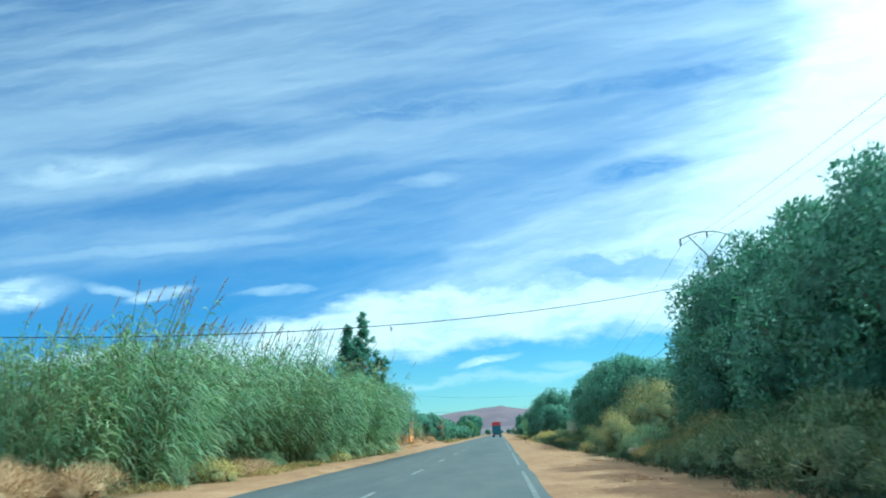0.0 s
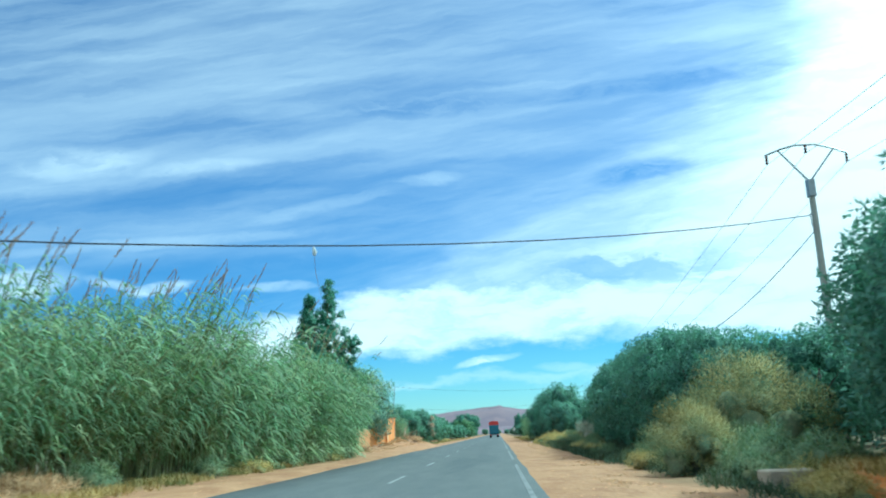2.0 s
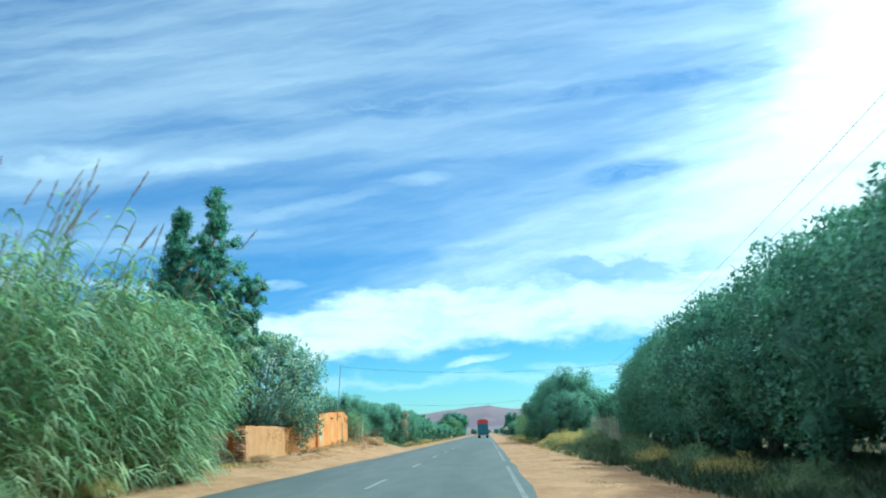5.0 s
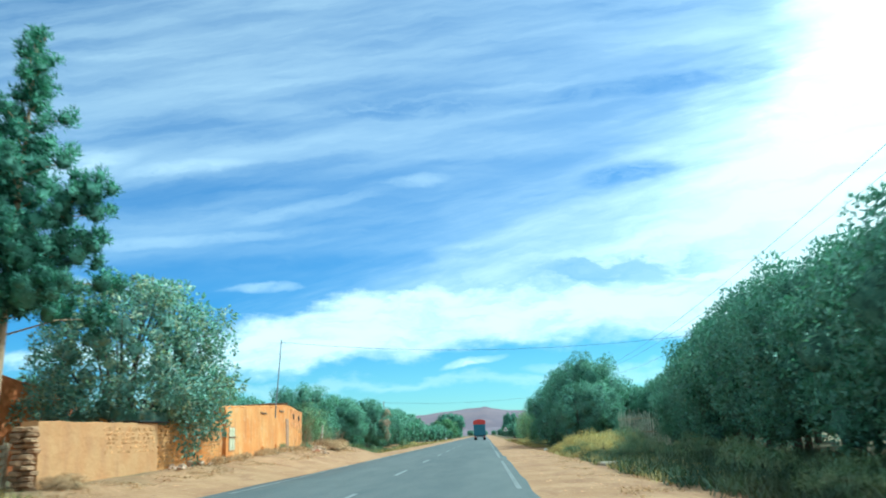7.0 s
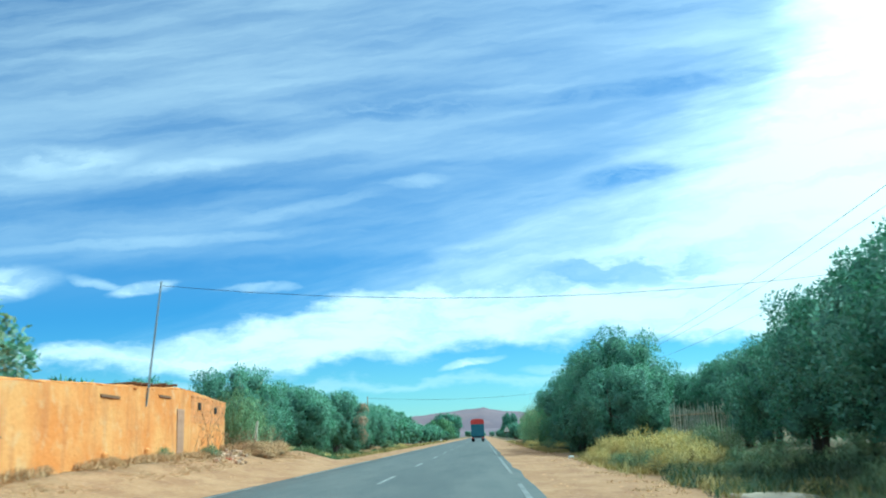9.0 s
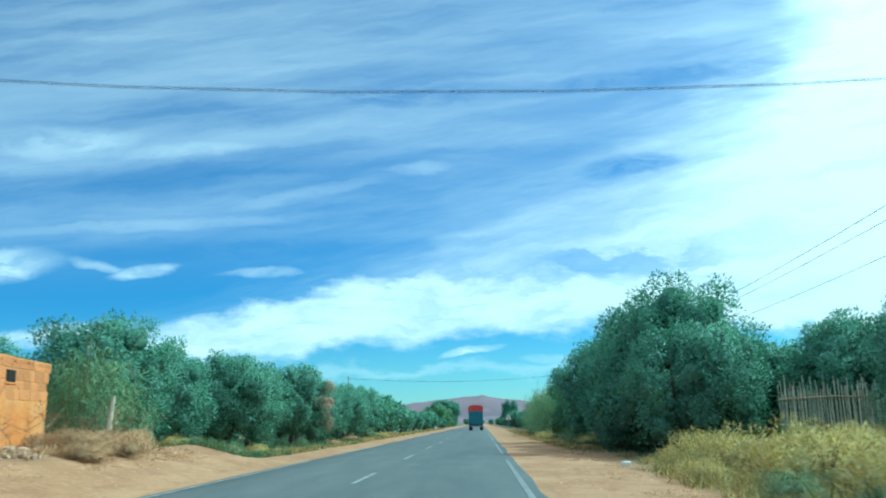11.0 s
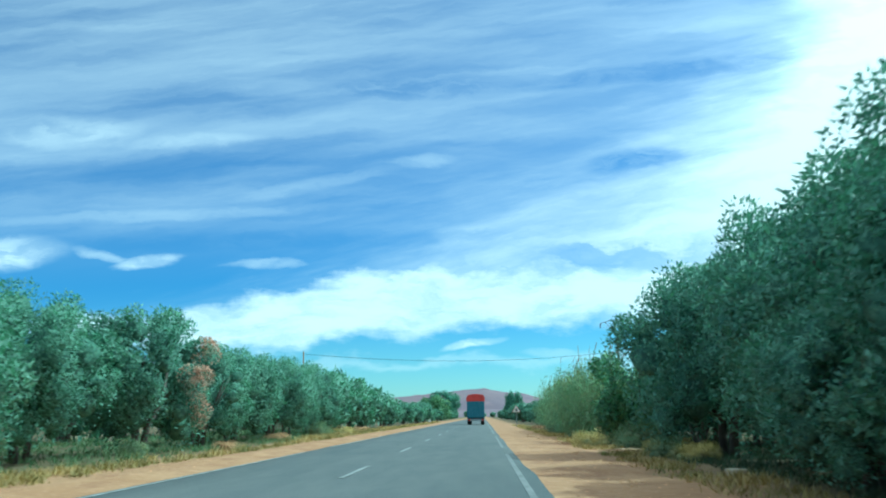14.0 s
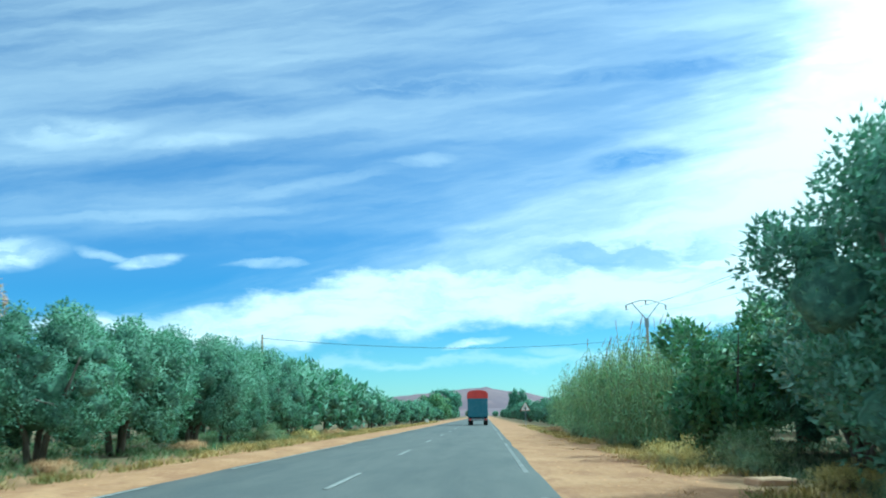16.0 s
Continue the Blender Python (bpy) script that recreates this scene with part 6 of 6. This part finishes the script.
bm = bmesh.new()
bmesh.ops.create_icosphere(bm, subdivisions=4, radius=1.0)
for q in bm.verts:
    n = 1 + 0.16 * noise.noise(q.co * 2.2) + 0.07 * noise.noise(q.co * 7)
    q.co = Vector((q.co.x * 1.6 * n, q.co.y * 2.2 * n, q.co.z * 0.62 * n))
mound = part("earth", bm, M_MUD, None, "", False)
mound.matrix_basis = pose(10.4, 34.4, ground_z(10.4, 34.4) - 0.05)
tagged(mound, "low reddish earth mound between the shrubs", "mound")
meadow("dry_grass", M_GRASS, 2600, 0.3, 9.0, 12.0, 32.4, 36.4, "dry grass over the earth mound", 12, 0.2).location.z += 0.4
block("concrete_block", 8.75, 36.6, 1.0, 0.6, 0.42, 8, M_CONCRETE, "pale concrete culvert block in the shrubs", "block")
block("concrete_slab", 7.75, 96.1, 1.1, 2.2, 0.12, 5, M_CONCRETE, "flat pale concrete slab in the weeds", "slab")
block("concrete_slab", 8.2, 156.0, 0.8, 0.7, 0.05, 8, M_DIRT, "thin sandy concrete slab over a dark culvert", "slab", 0.09)
block("culvert_wall", 8.2, 156.0, 0.66, 0.6, 0.10, 8, M_DARK, "dark culvert mouth under a slab", "culvert")
block("boulder", 8.3, 143.0, 0.4, 0.35, 0.16, 30, M_CONCRETE, "pale boulder at the gravel's edge", "boulder")
block("white_stone", 7.08, 124.1, 0.24, 0.2, 0.16, 20, M_WHITE, "small whitewashed stone beside the gravel", "stone")


def warning_sign(x, y):
    s = thing("warning_sign", x, y, label="white triangular warning sign with red border", category="road sign")
    bm = bmesh.new()
    tube(bm, [(0, 0, -0.2), (0, 0, 2.3)], [0.035, 0.035], 8)
    part("post", bm, M_STEEL, s)
    for nm, r, yy, mat, lab in (("panel", 0.56, -0.045, M_RED, "red border panel"), ("face", 0.51, -0.062, M_WHITE, "white sign face")):
        bm = bmesh.new()
        cz = 1.98
        f0 = [bm.verts.new((r * math.sin(a), yy, cz + r * math.cos(a))) for a in (0, 2.0944, 4.18879)]
        face = bm.faces.new(f0)
        ext = bmesh.ops.extrude_face_region(bm, geom=[face])
        bmesh.ops.translate(bm, vec=(0, 0.012, 0), verts=[g for g in ext["geom"] if isinstance(g, bmesh.types.BMVert)])
        bmesh.ops.recalc_face_normals(bm, faces=bm.faces[:])
        if nm == "panel":
            panel = part(nm, bm, mat, s, lab)
        else:
            part(nm, bm, mat, panel, lab)
    bm = bmesh.new()
    tube(bm, [(0, -0.07, 1.78), (0, -0.07, 2.2)], [0.05, 0.03], 6)
    box(bm, -0.14, -0.075, 1.9, 0.14, -0.066, 2.0)
    part("symbol", bm, M_BLACK, panel, "black symbol")
    return s


warning_sign(6.85, 226)


def marker_stone(x, y):
    s = thing("kilometre_stone", x, y, label="white kilometre stone at the verge", category="milestone")
    bm = bmesh.new()
    ring = [(-0.25, 0), (0.25, 0), (0.25, 0.55), (0.2, 0.72), (0.0, 0.8), (-0.2, 0.72), (-0.25, 0.55)]
    f0 = [bm.verts.new((px, 0, pz - 0.05)) for px, pz in ring]
    face = bm.faces.new(f0)
    ext = bmesh.ops.extrude_face_region(bm, geom=[face])
    bmesh.ops.translate(bm, vec=(0, 0.25, 0), verts=[g for g in ext["geom"] if isinstance(g, bmesh.types.BMVert)])
    bmesh.ops.recalc_face_normals(bm, faces=bm.faces[:])
    part("body", bm, M_WHITE, s)
    return s


marker_stone(-6.9, 282)

# a plastic bag and its string caught on the cable
bag = thing("plastic_bag", -2.06, 42.31, 6.74, label="white plastic bag caught on the cable", category="bag")
bm = bmesh.new()
tube(bm, [(0, 0, 0.02), (0.01, 0.0, -0.06), (0.03, 0.01, -0.14), (0.02, 0.0, -0.22), (0.03, 0, -0.26)], [0.02, 0.06, 0.07, 0.05, 0.01], 8)
part("film", bm, M_PLASTIC, bag)
bm = bmesh.new()
tube(bm, [(0.03, 0, -0.25), (0.03, 0.02, -0.6), (0.1, 0.03, -1.0), (0.18, 0.03, -1.4)], [0.008, 0.006, 0.006, 0.004], 4)
part("string", bm, M_PLUME, bag, "thin reddish string")

# insulated branch cable and its fittings on the first power pole
cable("telephone_cable", [(17.35, 55.7, 9.3), (16.2, 75, 6.6), (15.0, 100, 5.6)], 0.02, M_CABLE, "black telephone cable along the trees", sag=0.5)
cable("telephone_cable", [(17.35, 55.9, 10.1), (17.3, 55.7, 9.7), (17.36, 55.7, 9.3)], 0.015, M_CABLE, "black cable loop on the power pole")
bm = bmesh.new()
tube(bm, [(17.3, 55.75, 10.1), (17.62, 55.85, 10.1)], [0.03, 0.03], 6)
tagged(part("cable_bracket", bm, M_STEEL), "small steel bracket on the power pole", "bracket")

# gravel and pebbles on the shoulders
rngg = np.random.default_rng(97)


def pebbles(name, x0, x1, y0, y1, count, label):
    n = count
    at = np.stack([x0 + (x1 - x0) * rngg.random(n), y0 + (y1 - y0) * rngg.random(n), np.zeros(n)], 1)
    at[:, 2] = [ground_z(x, y) for x, y, _ in at]
    r = 0.008 + 0.03 * rngg.random(n) ** 4
    base = np.array([(1, 0, 0), (0, 1, 0), (-1, 0, 0), (0, -1, 0), (0, 0, 0.8)], dtype=float)
    v = (at[:, None, :] + base[None] * r[:, None, None] * (0.7 + 0.6 * rngg.random((n, 5, 1)))).reshape(-1, 3)
    f = np.concatenate([np.arange(n)[:, None] * 5 + np.array([[a, b, 4]]) for a, b in ((0, 1), (1, 2), (2, 3), (3, 0))], axis=0)
    tagged(put(name, arrays_mesh(name, v, f, M_PEBBLE)), label, "gravel", kind="stuff")


M_PEBBLE = material("pebbles", (0.5, 0.27, 0.14), 0.95, random_tint=0.4, island=True)
pebbles("gravel", 4.3, 7.4, 0, 190, 4000, "small ochre pebbles on the gravel shoulder")
pebbles("gravel", -7.2, -4.4, 30, 190, 3000, "small ochre pebbles on the earth verge")
